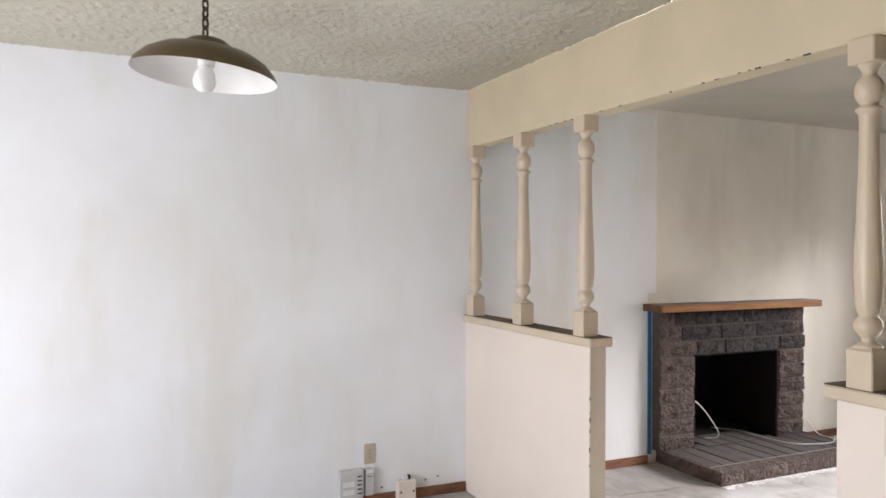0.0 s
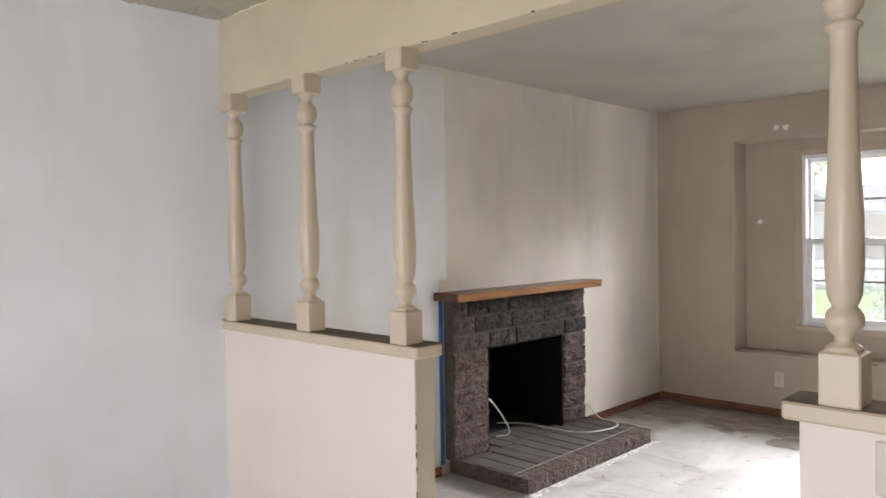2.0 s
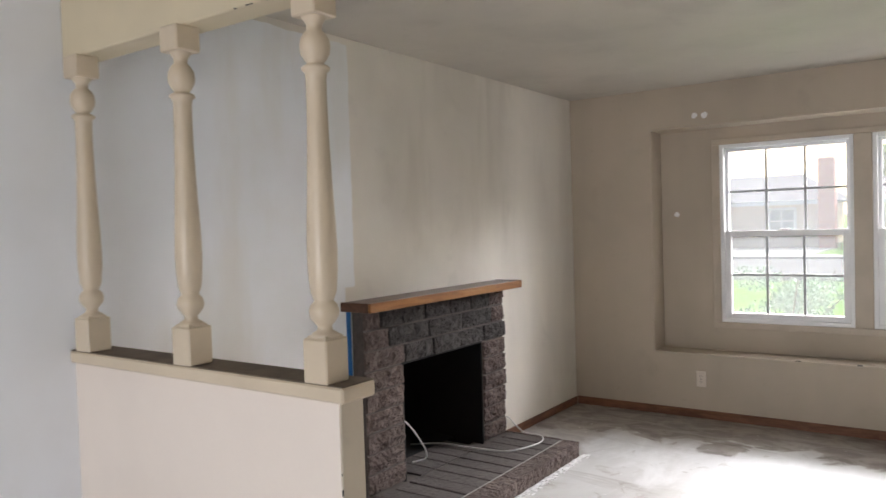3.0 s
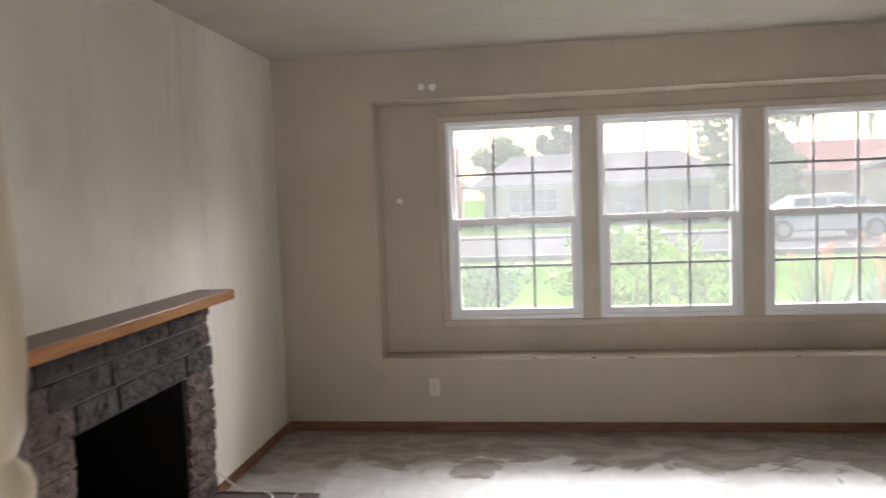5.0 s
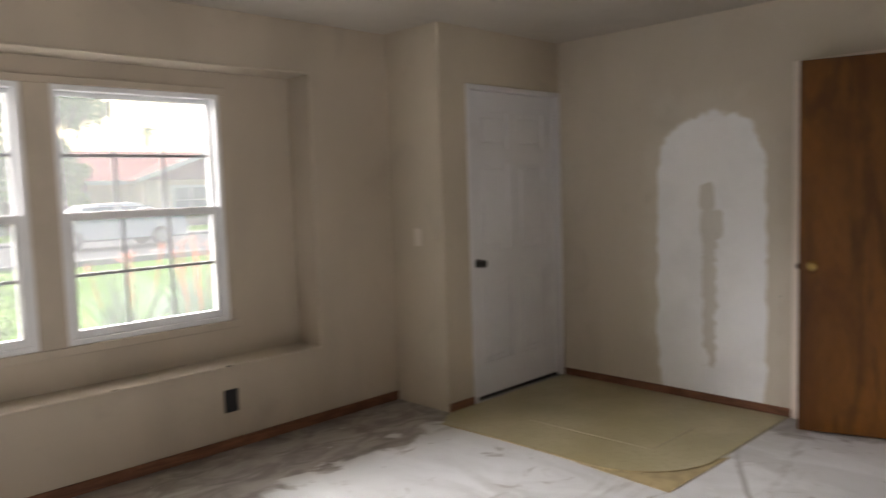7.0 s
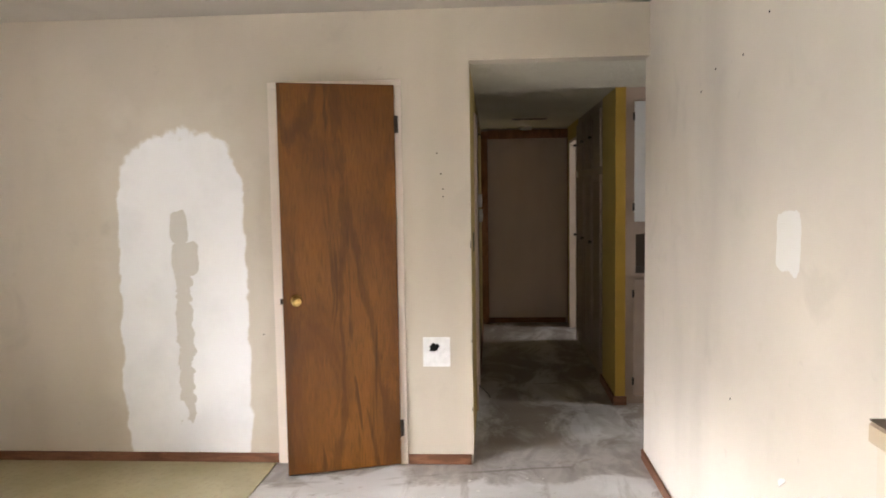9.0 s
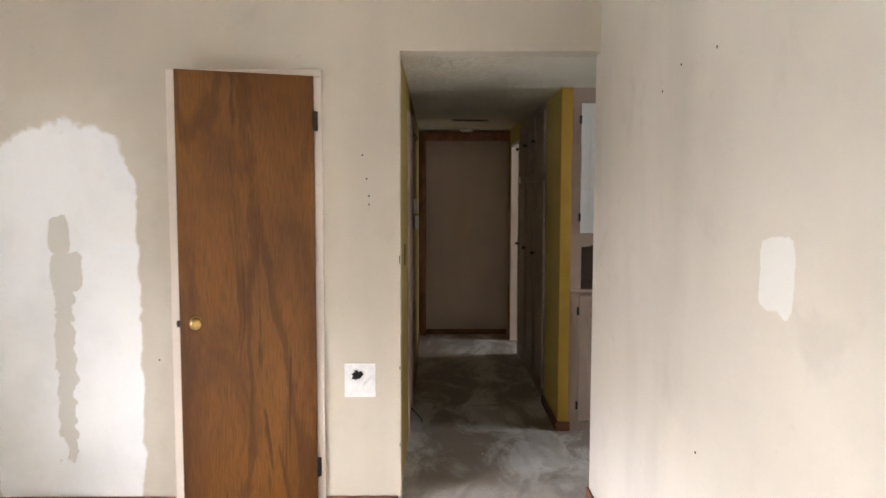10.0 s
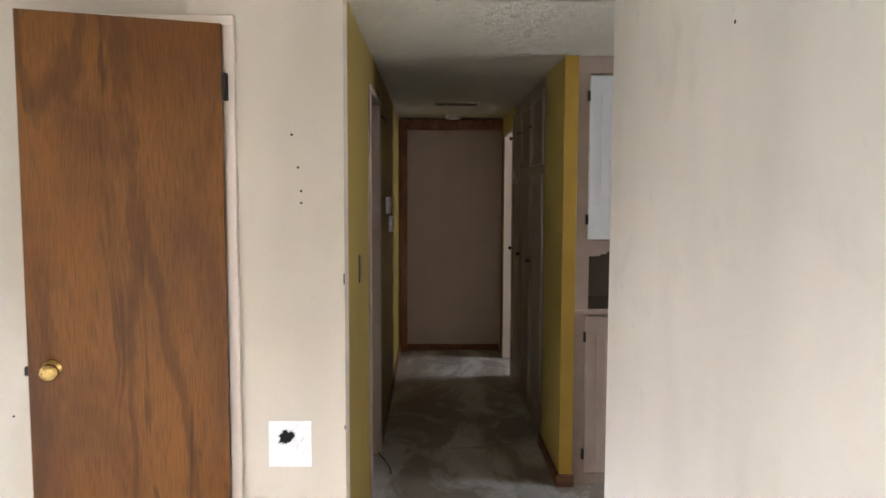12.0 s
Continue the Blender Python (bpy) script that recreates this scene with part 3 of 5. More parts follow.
def fireplace():
    fp = thing("fireplace", pose(0, 0, 0), "sooty brown split-face block fireplace with raised hearth", "fireplace")
    y0, y1, o0, o1, zb, zo, zt = 1.43, 2.82, 1.74, 2.55, 0.092, 0.735, 1.05
    boxes("surround_core", "mortar", fp, (0.002, y0 + 0.004, 0.09, 0.075, o0 - 0.002, zt), (0.002, o1 + 0.002, 0.09, 0.075, y1 - 0.004, zt), (0.002, o0 - 0.002, zo + 0.006, 0.075, o1 + 0.002, zt))
    # near-black linings: soot, and the darkness of the recess put into the colour
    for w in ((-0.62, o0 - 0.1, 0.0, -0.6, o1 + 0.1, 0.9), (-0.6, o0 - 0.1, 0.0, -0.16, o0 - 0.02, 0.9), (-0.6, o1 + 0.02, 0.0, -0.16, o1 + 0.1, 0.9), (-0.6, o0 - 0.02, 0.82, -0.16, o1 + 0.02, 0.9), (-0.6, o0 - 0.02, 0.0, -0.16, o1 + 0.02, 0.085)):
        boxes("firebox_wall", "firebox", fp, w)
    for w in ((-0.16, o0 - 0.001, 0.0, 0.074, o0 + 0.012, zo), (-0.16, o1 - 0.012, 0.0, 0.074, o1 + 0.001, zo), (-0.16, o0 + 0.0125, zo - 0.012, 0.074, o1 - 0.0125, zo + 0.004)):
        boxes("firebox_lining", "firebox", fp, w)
    g, ch = 0.013, (zt - zb) / 9
    s = 0
    for r in range(9):
        za = zb + r * ch
        if r < 6:
            spans = [(y0, o0), (o1, y1)]
        else:
            cuts = {6: (y0, 1.76, 2.02, 2.30, 2.56, y1), 7: (y0, 1.62, 1.98, 2.32, 2.66, y1), 8: (y0, 1.56, 1.74, 1.95, 2.2, 2.42, 2.64, y1)}[r]
            spans = list(zip(cuts, cuts[1:]))
        for a, b in spans:
            s += 1
            mid = (a + b) / 2
            sooty = r >= 6 and 1.6 < mid < 2.7
            jit = random.Random(s * 7).uniform(-0.006, 0.006)
            rough_block("block", "soot" if sooty else "block", fp, (0.026 + jit, b - a - g, ch - g), (0.072, a + g / 2, za + g / 2), s, nx=7 if b - a > 0.15 else 4, nz=4, amp=0.015 if not sooty else 0.011)
    # raised hearth
    hx, h0, h1, ht = 0.60, 1.472, 2.845, 0.088
    boxes("hearth_core", "mortar", fp, (0.002, h0 + 0.01, 0, hx - 0.022, h1 - 0.01, ht - 0.008))
    n = 7
    for k in range(n):
        a = h0 + (h1 - h0) * k / n
        rough_block("hearth_block", "block", fp, (0.115, (h1 - h0) / n - 0.006, ht), (hx - 0.115, a + 0.003, 0.0005), 100 + k, nx=6, amp=0.010)
    rough_block("hearth_block", "block", fp, (0.02, 0.478, ht), (0.004, h0 + 0.012, 0.0005), 120, Matrix.Rotation(radians(-90), 4, 'Z'), amp=0.004)
    rough_block("hearth_block", "block", fp, (0.02, 0.478, ht), (0.482, h1 - 0.012, 0.0005), 121, Matrix.Rotation(radians(90), 4, 'Z'), amp=0.006)
    boxes("front_joint", "joint", fp, (0.480, h0 + 0.012, 0.03, 0.489, h1 - 0.012, ht + 0.002))
    n = 11
    for k in range(n):
        a = h0 + 0.014 + (h1 - h0 - 0.028) * k / n
        w = (h1 - h0 - 0.028) / n
        rng = random.Random(300 + k)
        for xa, xb in ((0.1, 0.482),):
            bm = bmesh.new()
            box(bm, xa + 0.003, a + 0.003, 0.03, xb - 0.003, a + w - 0.006, ht + rng.uniform(-0.002, 0.003), bevel=0.004)
            part("paver", bm, "paver", fp)
        if o0 < a and a + w < o1:
            bm = bmesh.new()
            box(bm, -0.16, a + 0.003, 0.03, 0.097, a + w - 0.004, ht + 0.001, bevel=0.003)
            part("paver", bm, "paver", fp)


fireplace()


def mantel():
    ob = thing("mantel_shelf", pose(0, 0, 0), "reddish brown wooden mantel shelf on the fireplace", "shelf")
    bm = bmesh.new()
    # board and end strips are darker brown than the front nosing
    box(bm, 0.004, 1.358, 1.052, 0.186, 2.857, 1.098, bevel=0.002)
    part("board", bm, "mantel_top", ob, "dark brown board")
    bm = bmesh.new()
    box(bm, 0.1865, 1.35, 1.052, 0.205, 2.865, 1.0995, bevel=0.004, seg=2)
    part("nosing", bm, "mantel", ob, "orange brown front edge")
    for a, b in ((1.35, 1.3575), (2.8575, 2.865)):
        bm = bmesh.new()
        box(bm, 0.004, a, 1.052, 0.186, b, 1.0995, bevel=0.002)
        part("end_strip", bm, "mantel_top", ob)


mantel()
structure("tape_strip", "tape", "blue masking tape strip along the fireplace", (0.0, 1.394, 0.06, 0.003, 1.426, 1.045))


def cable(pts, name, label, mat="cable", r=0.0045):
    bm = bmesh.new()
    P = [Vector(p) for p in pts]
    out = []
    for i in range(len(P) - 1):
        a, b, c, d = P[max(i - 1, 0)], P[i], P[i + 1], P[min(i + 2, len(P) - 1)]
        for k in range(8):
            t = k / 8
            out.append(0.5 * (2 * b + (c - a) * t + (2 * a - 5 * b + 4 * c - d) * t * t + (3 * b - a - 3 * c + d) * t ** 3))
    out.append(P[-1])
    tube(bm, out, r, 6)
    tagged(part(name, bm, mat, smooth=True), label, "cable")


cable([(-0.1, 1.77, 0.46), (0.02, 1.765, 0.42), (0.01, 1.86, 0.36), (-0.01, 1.97, 0.26), (-0.02, 2.06, 0.15), (-0.03, 2.07, 0.103), (-0.05, 2.03, 0.096), (-0.066, 1.985, 0.096)], "white_cable", "white cable hanging from the firebox over the hearth")
cable([(0.004, 2.95, 0.15), (0.06, 2.90, 0.16), (0.12, 2.87, 0.13), (0.21, 2.83, 0.1), (0.30, 2.83, 0.098), (0.36, 2.80, 0.097), (0.40, 2.70, 0.097), (0.37, 2.545, 0.097), (0.294, 2.428, 0.097), (0.063, 2.385, 0.097), (-0.13, 2.38, 0.095), (-0.3, 2.27, 0.092)], "white_cable", "white cable lying across the hearth")


# ---------- pendant lamp ----------
def pendant():
    z0, k = 1.933, 1.40
    ob = thing("pendant_lamp", Matrix.Translation((1.965, -1.755, z0)), "bronze dome pendant lamp hanging on a chain, unlit", "lamp")
    tilt = Matrix.Rotation(radians(-5), 4, Vector((0.97, -0.11, 0))) @ Matrix.Scale(k, 4)
    R = 0.135
    bm = bmesh.new()
    outer = [(R, 0.0), (R * 0.97, 0.012), (R * 0.85, 0.03), (R * 0.66, 0.045), (R * 0.45, 0.053), (0.045, 0.056), (0.043, 0.063), (0.03, 0.071), (0.012, 0.074)]
    lathe(bm, outer, 40, tilt)
    bmesh.ops.delete(bm, geom=[f for f in bm.faces if len(f.verts) == 40 and abs(f.calc_center_median().z) < 0.03], context='FACES_ONLY')
    part("shade", bm, "bronze", ob, smooth=True)
    bm = bmesh.new()
    lathe(bm, [(R * 0.998, 0.0), (R * 0.955, 0.010), (R * 0.84, 0.027), (R * 0.65, 0.042), (R * 0.44, 0.050), (0.02, 0.052)], 40, tilt)
    bmesh.ops.delete(bm, geom=[f for f in bm.faces if len(f.verts) == 40 and f.calc_center_median().z < 0.02], context='FACES_ONLY')
    part("shade_lining", bm, "enamel", ob, "white enamel inner face", smooth=True)
    bm = bmesh.new()
    lathe(bm, [(0.014, 0.05), (0.016, 0.03), (0.016, 0.02)], 16, tilt)
    part("socket", bm, "enamel", ob, smooth=True)
    bm = bmesh.new()
    lathe(bm, [(0.011, 0.024), (0.013, 0.016), (0.019, 0.004), (0.0215, -0.008), (0.019, -0.02), (0.011, -0.028), (0.003, -0.03)], 20, tilt)
    part("bulb", bm, "bulb", ob, "frosted white bulb", smooth=True)
    n = int((H - z0 - 0.115) / 0.025)
    for q in range(n):
        bm = bmesh.new()
        zc = 0.118 + q * 0.025
        pts = [(0.0085 * math.cos(a), 0, zc + 0.017 * math.sin(a)) for a in [2 * math.pi * u / 12 for u in range(13)]]
        tube(bm, pts, 0.0033, 6)
        bmesh.ops.rotate(bm, verts=bm.verts, cent=(0, 0, 0), matrix=Matrix.Rotation(radians(35 + 90 * (q % 2)), 3, 'Z'))
        part("chain_link", bm, "chain", ob, smooth=True)
    bm = bmesh.new()
    lathe(bm, [(0.05, H - z0 - 0.012), (0.045, H - z0 - 0.022), (0.012, H - z0 - 0.032)], 24)
    part("ceiling_cap", bm, "bronze", ob, smooth=True)


pendant()


# ---------- electrical plates ----------
def outlet(name, m, mat, label, sockets=True, w=0.07, h=0.115):
    """A plate in its own x-z plane, facing its -y."""
    ob = thing(name, m, label, "outlet")
    bm = bmesh.new()
    box(bm, -w / 2, -0.006, -h / 2, w / 2, 0, h / 2, bevel=0.003)
    part("plate", bm, mat, ob)
    if sockets:
        for dz in (-0.021, 0.021):
            bm = bmesh.new()
            box(bm, -0.016, -0.0085, dz - 0.014, 0.016, -0.005, dz + 0.014, bevel=0.002)
            s = part("socket", bm, mat, ob)
            for dx in (-0.006, 0.006):
                boxes("slot", "black", s, (dx - 0.0012, -0.0095, dz - 0.004, dx + 0.0012, -0.0082, dz + 0.006))
        boxes("screw", "darkmetal", ob, (-0.003, -0.0075, -0.003, 0.003, -0.0058, 0.003))
    return ob


outlet("wall_outlet", pose(0, -0.619, 0.293, 0, 0, 90), "plate", "old ivory double outlet on the primed wall")
outlet("wall_outlet", pose(0.998, NY, 0.289), "plate2", "beige painted double outlet below the window recess")
outlet("wall_outlet", pose(2.69, -0.003, 0.955), "plate2", "beige double outlet on the half wall under its ledge")
outlet("outlet_box", pose(3.872, NY, 0.275, 0, 0, 0), "black", "open black outlet box in the wall below the window", False, 0.085, 0.13)
outlet("outlet_box", pose(2.505, 0.04, 0.93, 0, 0, -90), "black", "open black box on the end of the half wall", False, 0.055, 0.1)
outlet("light_switch", pose(5.11, 3.833, 1.116, 0, 0, -90), "plate2", "beige painted switch plate beside the front door", False)
outlet("light_switch", pose(6.85, 0.875, 1.183, 0, 0, 0), "darkmetal", "dark metal switch plate on the olive hall wall", False)


def junk_boxes():
    a = thing("phone_box", pose(0.0, -0.735, 0.055), "grey plastic wall phone box with slots and buttons", "box")
    bm = bmesh.new()
    box(bm, 0.0, -0.075, 0, 0.045, 0.068, 0.165, bevel=0.008, seg=2)
    part("body", bm, "greybox", a)
    for k in range(2):
        boxes("slot", "enamel", a, (0.0455, -0.055, 0.03 + 0.045 * k, 0.047, 0.012, 0.058 + 0.045 * k))
    for k in range(5):
        boxes("button", "darkmetal", a, (0.0455, 0.03, 0.03 + 0.024 * k, 0.049, 0.055, 0.036 + 0.024 * k))
    b = thing("adapter_box", pose(0.0, -0.628, 0.06), "small grey plastic box on the primed wall", "box")
    bm = bmesh.new()
    box(bm, 0, -0.028, 0, 0.032, 0.028, 0.155, bevel=0.006)
    part("body", bm, "greybox", b)
    boxes("lid", "enamel", b, (0.0325, -0.024, 0.13, 0.035, 0.024, 0.148))
    boxes("slot", "black", b, (0.0325, -0.012, 0.11, 0.034, 0.012, 0.114))
    c = thing("junction_box", pose(0.0, -0.41, 0.0), "beige metal junction box at the foot of the wall", "box")
    bm = bmesh.new()
    box(bm, 0.018, -0.055, 0.0, 0.065, 0.055, 0.125, bevel=0.003)
    part("body", bm, "creamwall", c)
    for dy in (-0.04, 0.04):
        boxes("screw", "darkmetal", c, (0.0652, dy - 0.005, 0.06, 0.068, dy + 0.005, 0.07))
    boxes("connector", "enamel", c, (0.02, -0.02, 0.126, 0.05, 0.012, 0.15), bevel=0.004)
    boxes("connector", "darkmetal", c, (0.018, 0.016, 0.126, 0.04, 0.03, 0.152), bevel=0.003)
    for y, z in ((-0.27, 0.10), (-0.19, 0.112), (-0.545, 0.09)):
        bm = bmesh.new()
        lathe(bm, [(0.004, 0), (0.006, 0.004), (0.003, 0.006)], 8, pose(0, y, z, 0, 90, 0))
        tagged(part("wall_screw", bm, "black"), "small dark screw stuck in primed plaster", "screw")


junk_boxes()


# ---------- doors ----------
def knob(parent, x, y, z, mat, out):
    """A round knob on a rose, standing out along +y or -y by the sign of out."""
    bm = bmesh.new()
    lathe(bm, [(0.031, 0), (0.03, 0.006), (0.012, 0.01), (0.011, 0.028), (0.02, 0.034), (0.027, 0.044), (0.0275, 0.054), (0.022, 0.062), (0.010, 0.0645), (0.004, 0.064)], 24, Matrix.Translation((x, y, z)) @ Matrix.Rotation(radians(-90 * out), 4, 'X'))
    return part("knob", bm, mat, parent, smooth=True)


def closet_door():
    ob = thing("closet_door", pose(6.332, 1.278, 0.012, 0, 0, 90 + 18.0), "reddish brown veneer slab door standing ajar", "door")
    bm = bmesh.new()
    box(bm, 0.0, -0.0, 0, 0.602, 0.035, 2.035, bevel=0.002)
    slab = part("slab", bm, "mahogany", ob)
    knob(slab, 0.535, 0.035, 0.925, "brass", 1)
    bm = bmesh.new()
    box(bm, 0.602, 0.008, 0.905, 0.615, 0.024, 0.935, bevel=0.003)
    part("latch_bolt", bm, "darkmetal", ob)
    for z in (0.2, 1.83):
        bm = bmesh.new()
        lathe(bm, [(0.007, z - 0.045), (0.007, z + 0.045)], 10, Matrix.Translation((-0.004, 0.04, 0)))
        box(bm, -0.018, 0.032, z - 0.045, 0.0, 0.036, z + 0.045)
        part("hinge", bm, "darkmetal", ob)


closet_door()
structure("door_frame_closet", "creamwall", "cream painted closet door frame", (6.322, 1.235, 0, 6.46, 1.272, 2.045), (6.322, 1.90, 0, 6.46, 1.95, 2.045), (6.322, 1.235, 2.045, 6.46, 1.95, 2.08), bevel=0.003)
structure("closet_inside", "hallend", "plain inside of the closet", (7.1, 1.1, 0, 7.2, 2.1, H), (6.46, 1.0, 0, 7.1, 1.1, H), (6.46, 2.1, 0, 7.1, 2.2, H), (6.46, 1.1, 2.3, 7.1, 2.1, H))


def entry_door():
    x0, x1 = 5.385, 6.295
    ob = thing("front_door", pose(x0, 3.635, 0.02), "white six-panel front door with a dark knob", "door")
    w, h = x1 - x0, 2.03
    zs = ((0.22, 0.80), (0.98, 1.56), (1.66, 1.90))
    st, mid = 0.115, w / 2
    cols = ((st, mid - 0.05), (mid + 0.05, w - st))
    bs = [(0, 0, 0, st, 0.04, h), (w - st, 0, 0, w, 0.04, h), (mid - 0.05, 0, 0, mid + 0.05, 0.04, h)]
    for a, b in cols:
        for za, zb in ((0, zs[0][0]), (zs[0][1], zs[1][0]), (zs[1][1], zs[2][0]), (zs[2][1], h)):
            bs.append((a, 0, za, b, 0.04, zb))
    boxes("door_frame", "doorwhite", ob, *bs)
    for a, b in cols:
        for za, zb in zs:
            bm = bmesh.new()
            box(bm, a, 0.012, za, b, 0.034, zb)
            box(bm, a + 0.035, 0.002, za + 0.035, b - 0.035, 0.014, zb - 0.035, bevel=0.008)
            part("panel", bm, "doorwhite", ob)
    knob(ob, 0.075, 0, 0.90, "darkmetal", -1)
    bm = bmesh.new()
    box(bm, 0.0, -0.012, 1.28, 0.03, 0, 1.36, bevel=0.003)
    part("chain_plate", bm, "doorwhite", ob)
    tube_bm = bmesh.new()
    tube(tube_bm, [(0.012, -0.016, 1.35), (0.008, -0.018, 1.28), (0.014, -0.016, 1.2)], 0.004, 6)
    part("door_chain", tube_bm, "brass", ob)
    bm = bmesh.new()
    box(bm, 0, -0.006, -0.018, w, 0.04, -0.002)
    part("sweep", bm, "darkmetal", ob, "dark rubber door sweep")


entry_door()
structure("door_frame_entry", "doorwhite", "white painted front door frame", (5.345, 3.588, 0, 5.382, 3.75, 2.085), (6.298, 3.588, 0, 6.335, 3.75, 2.085), (5.382, 3.588, 2.053, 6.298, 3.75, 2.085), bevel=0.003)
# the tall second box is an added unseen panel closing off the doorway
structure("threshold", "walkway", "worn threshold and added closing panel behind the front door", (5.382, 3.61, 0, 6.298, 3.78, 0.002), (5.345, 3.76, 0, 6.335, 3.78, 2.2))


# entry floor covering
def entry_vinyl():
    bm = bmesh.new()
    pts = [(6.322, 1.965), (6.322, 3.584), (5.1, 3.584), (4.915, 3.47), (4.93, 3.2), (4.94, 2.8)]
    c, r = (5.42, 2.47), 0.48
    for k in range(11):
        a = radians(180 + 9 * k)
        pts.append((c[0] + r * math.cos(a), c[1] + r * math.sin(a) * 1.02))
    lo = [bm.verts.new((x, y, 0.0)) for x, y in pts]
    hi = [bm.verts.new((x, y, 0.005)) for x, y in pts]
    bm.faces.new(hi)
    bm.faces.new(lo[::-1])
    n = len(pts)
    for i in range(n):
        bm.faces.new((lo[i], lo[(i + 1) % n], hi[(i + 1) % n], hi[i]))
    tagged(part("entry_flooring", bm, "vinyl"), "worn olive sheet flooring at the front door", "flooring", "", "structure")
    bm = bmesh.new()
    tube(bm, [(x, y, 0.004) for x, y in pts[3:]], 0.004, 5)
    tagged(part("flooring_edge", bm, "adhesive"), "pale torn edge of the olive flooring", "flooring", "", "structure")
    bm = bmesh.new()
    ring = ((4.93, 2.5), (4.90, 1.97), (5.5, 1.95), (5.2, 2.1), (5.02, 2.25))
    lo, hi = [bm.verts.new((x, y, -0.001)) for x, y in ring], [bm.verts.new((x, y, 0.003)) for x, y in ring]
    bm.faces.new(hi)
    bm.faces.new(lo[::-1])
    for i in range(5):
        bm.faces.new((lo[i], lo[(i + 1) % 5], hi[(i + 1) % 5], hi[i]))
    tagged(part("adhesive_patch", bm, "adhesive"), "yellowed adhesive left on the concrete", "flooring", "", "structure")
    bm = bmesh.new()
    tube(bm, [(5.31, 3.1, 0.0055), (5.32, 2.7, 0.0055), (5.33, 2.3, 0.0055), (5.8, 2.29, 0.0055)], 0.003, 5)
    tagged(part("flooring_seam", bm, "plate"), "pale seam in the olive flooring", "flooring", "", "structure")


entry_vinyl()


def wall_hole():
    """A white plaster square with a ragged hole in it."""
    ob = thing("patched_hole", pose(6.3385, 1.068, 0.622, 0, 0, -90), "white plaster square with a ragged dark hole", "patch")
    rng = random.Random(5)
    bm = bmesh.new()
    n, s = 32, 0.074
    inner, outer, back = [], [], []
    for k in range(n):
        a = 2 * math.pi * k / n
        q = max(abs(math.cos(a)), abs(math.sin(a)))
        r = 0.026 + rng.uniform(-0.007, 0.009)
        inner.append(bm.verts.new((-0.014 + r * 1.15 * math.cos(a), -0.006, 0.022 + r * math.sin(a))))
        back.append(bm.verts.new((-0.014 + r * 0.9 * math.cos(a), 0.0, 0.022 + r * 0.8 * math.sin(a))))
        outer.append(bm.verts.new((s * math.cos(a) / q, -0.003, s * 1.1 * math.sin(a) / q)))
    for k in range(n):
        j = (k + 1) % n
        bm.faces.new((inner[k], inner[j], outer[j], outer[k]))
        bm.faces.new((inner[k], inner[j], back[j], back[k]))
    part("plaster", bm, "plaster", ob)
    bm = bmesh.new()
    # black disc on the wall paints in the hole's inner shade
    lathe(bm, [(0.036, 0.0), (0.036, 0.0012)], 20, Matrix.Translation((-0.014, -0.0005, 0.022)) @ Matrix.Rotation(radians(90), 4, 'X'))
    part("hole", bm, "firebox", ob)
    for k in range(5):
        bm = bmesh.new()
        x, z = rng.uniform(-0.02, 0.05), rng.uniform(-0.05, -0.005)
        tube(bm, [(x, -0.006, z), (x + 0.012, -0.012, z + 0.016), (x + 0.02, -0.006, z + 0.03)], 0.004, 5)
        part("torn_flap", bm, "plaster", ob)


wall_hole()
for wall, spots in (("s", ((4.923, 1.916), (5.216, 1.918), (5.4, 1.86), (5.0, 0.75), (4.7, 2.0))), ("e", ((1.03, 1.58), (1.02, 1.50), (1.02, 1.46), (1.05, 1.69), (2.02, 0.72)))):
    for u, z in spots:
        bm = bmesh.new()
        m = pose(u, -0.06, z, -90, 0, 0) if wall == "s" else pose(6.34, u, z, 0, -90, 0)
        lathe(bm, [(0.0045, 0), (0.0045, 0.0012), (0.002, 0.0016)], 8, m if wall == "e" else Matrix.Translation((u, -0.06, z)) @ Matrix.Rotation(radians(-90), 4, 'X'))
        tagged(part("nail_hole", bm, "black"), "small dark nail hole in the cream wall", "nail hole")

# ---------- hall ----------
structure("wall_hall_north", "olive", "olive yellow hall wall with a doorway", (6.46, 0.875, 0, 7.3, 0.995, 2.27), (7.95, 0.875, 0, 10.8, 0.995, 2.27), (7.3, 0.875, 2.0, 7.95, 0.995, 2.27))
structure("wall_hall_end", "hallend", "dim beige wall at the end of the hall", (10.68, -0.3, 0, 10.8, 0.875, 2.17))
structure("wall_hall_south", "yellow", "yellow hall wall beside the linen cabinets", (7.49, -0.143, 0, 8.09, -0.08, 2.17), (10.36, -0.20, 0, 10.68, -0.08, 2.17), (9.7, -0.20, 2.0, 10.36, -0.08, 2.17))
structure("trim_hall_post", "ochre", "ochre painted corner trim of the hall", (7.468, -0.143, 0, 7.487, -0.074, 2.17), bevel=0.002)
structure("baseboard_9", "base", "brown wooden hall baseboard", (7.46, -0.074, 0, 8.085, -0.06, 0.06), (7.45, -0.15, 0, 7.466, -0.06, 0.06), (10.655, -0.06, 0, 10.678, 0.80, 0.055), (8.03, 0.86, 0, 10.6, 0.873, 0.06))
structure("door_frame_hall", "pinkwood", "pinkish worn door jamb in the hall", (7.92, 0.862, 0, 7.95, 1.0, 2.0), (7.3, 0.862, 0, 7.33, 1.0, 2.0), (7.33, 0.862, 1.97, 7.92, 1.0, 2.0), (7.95, 0.862, 0, 8.02, 0.874, 2.05), bevel=0.002)
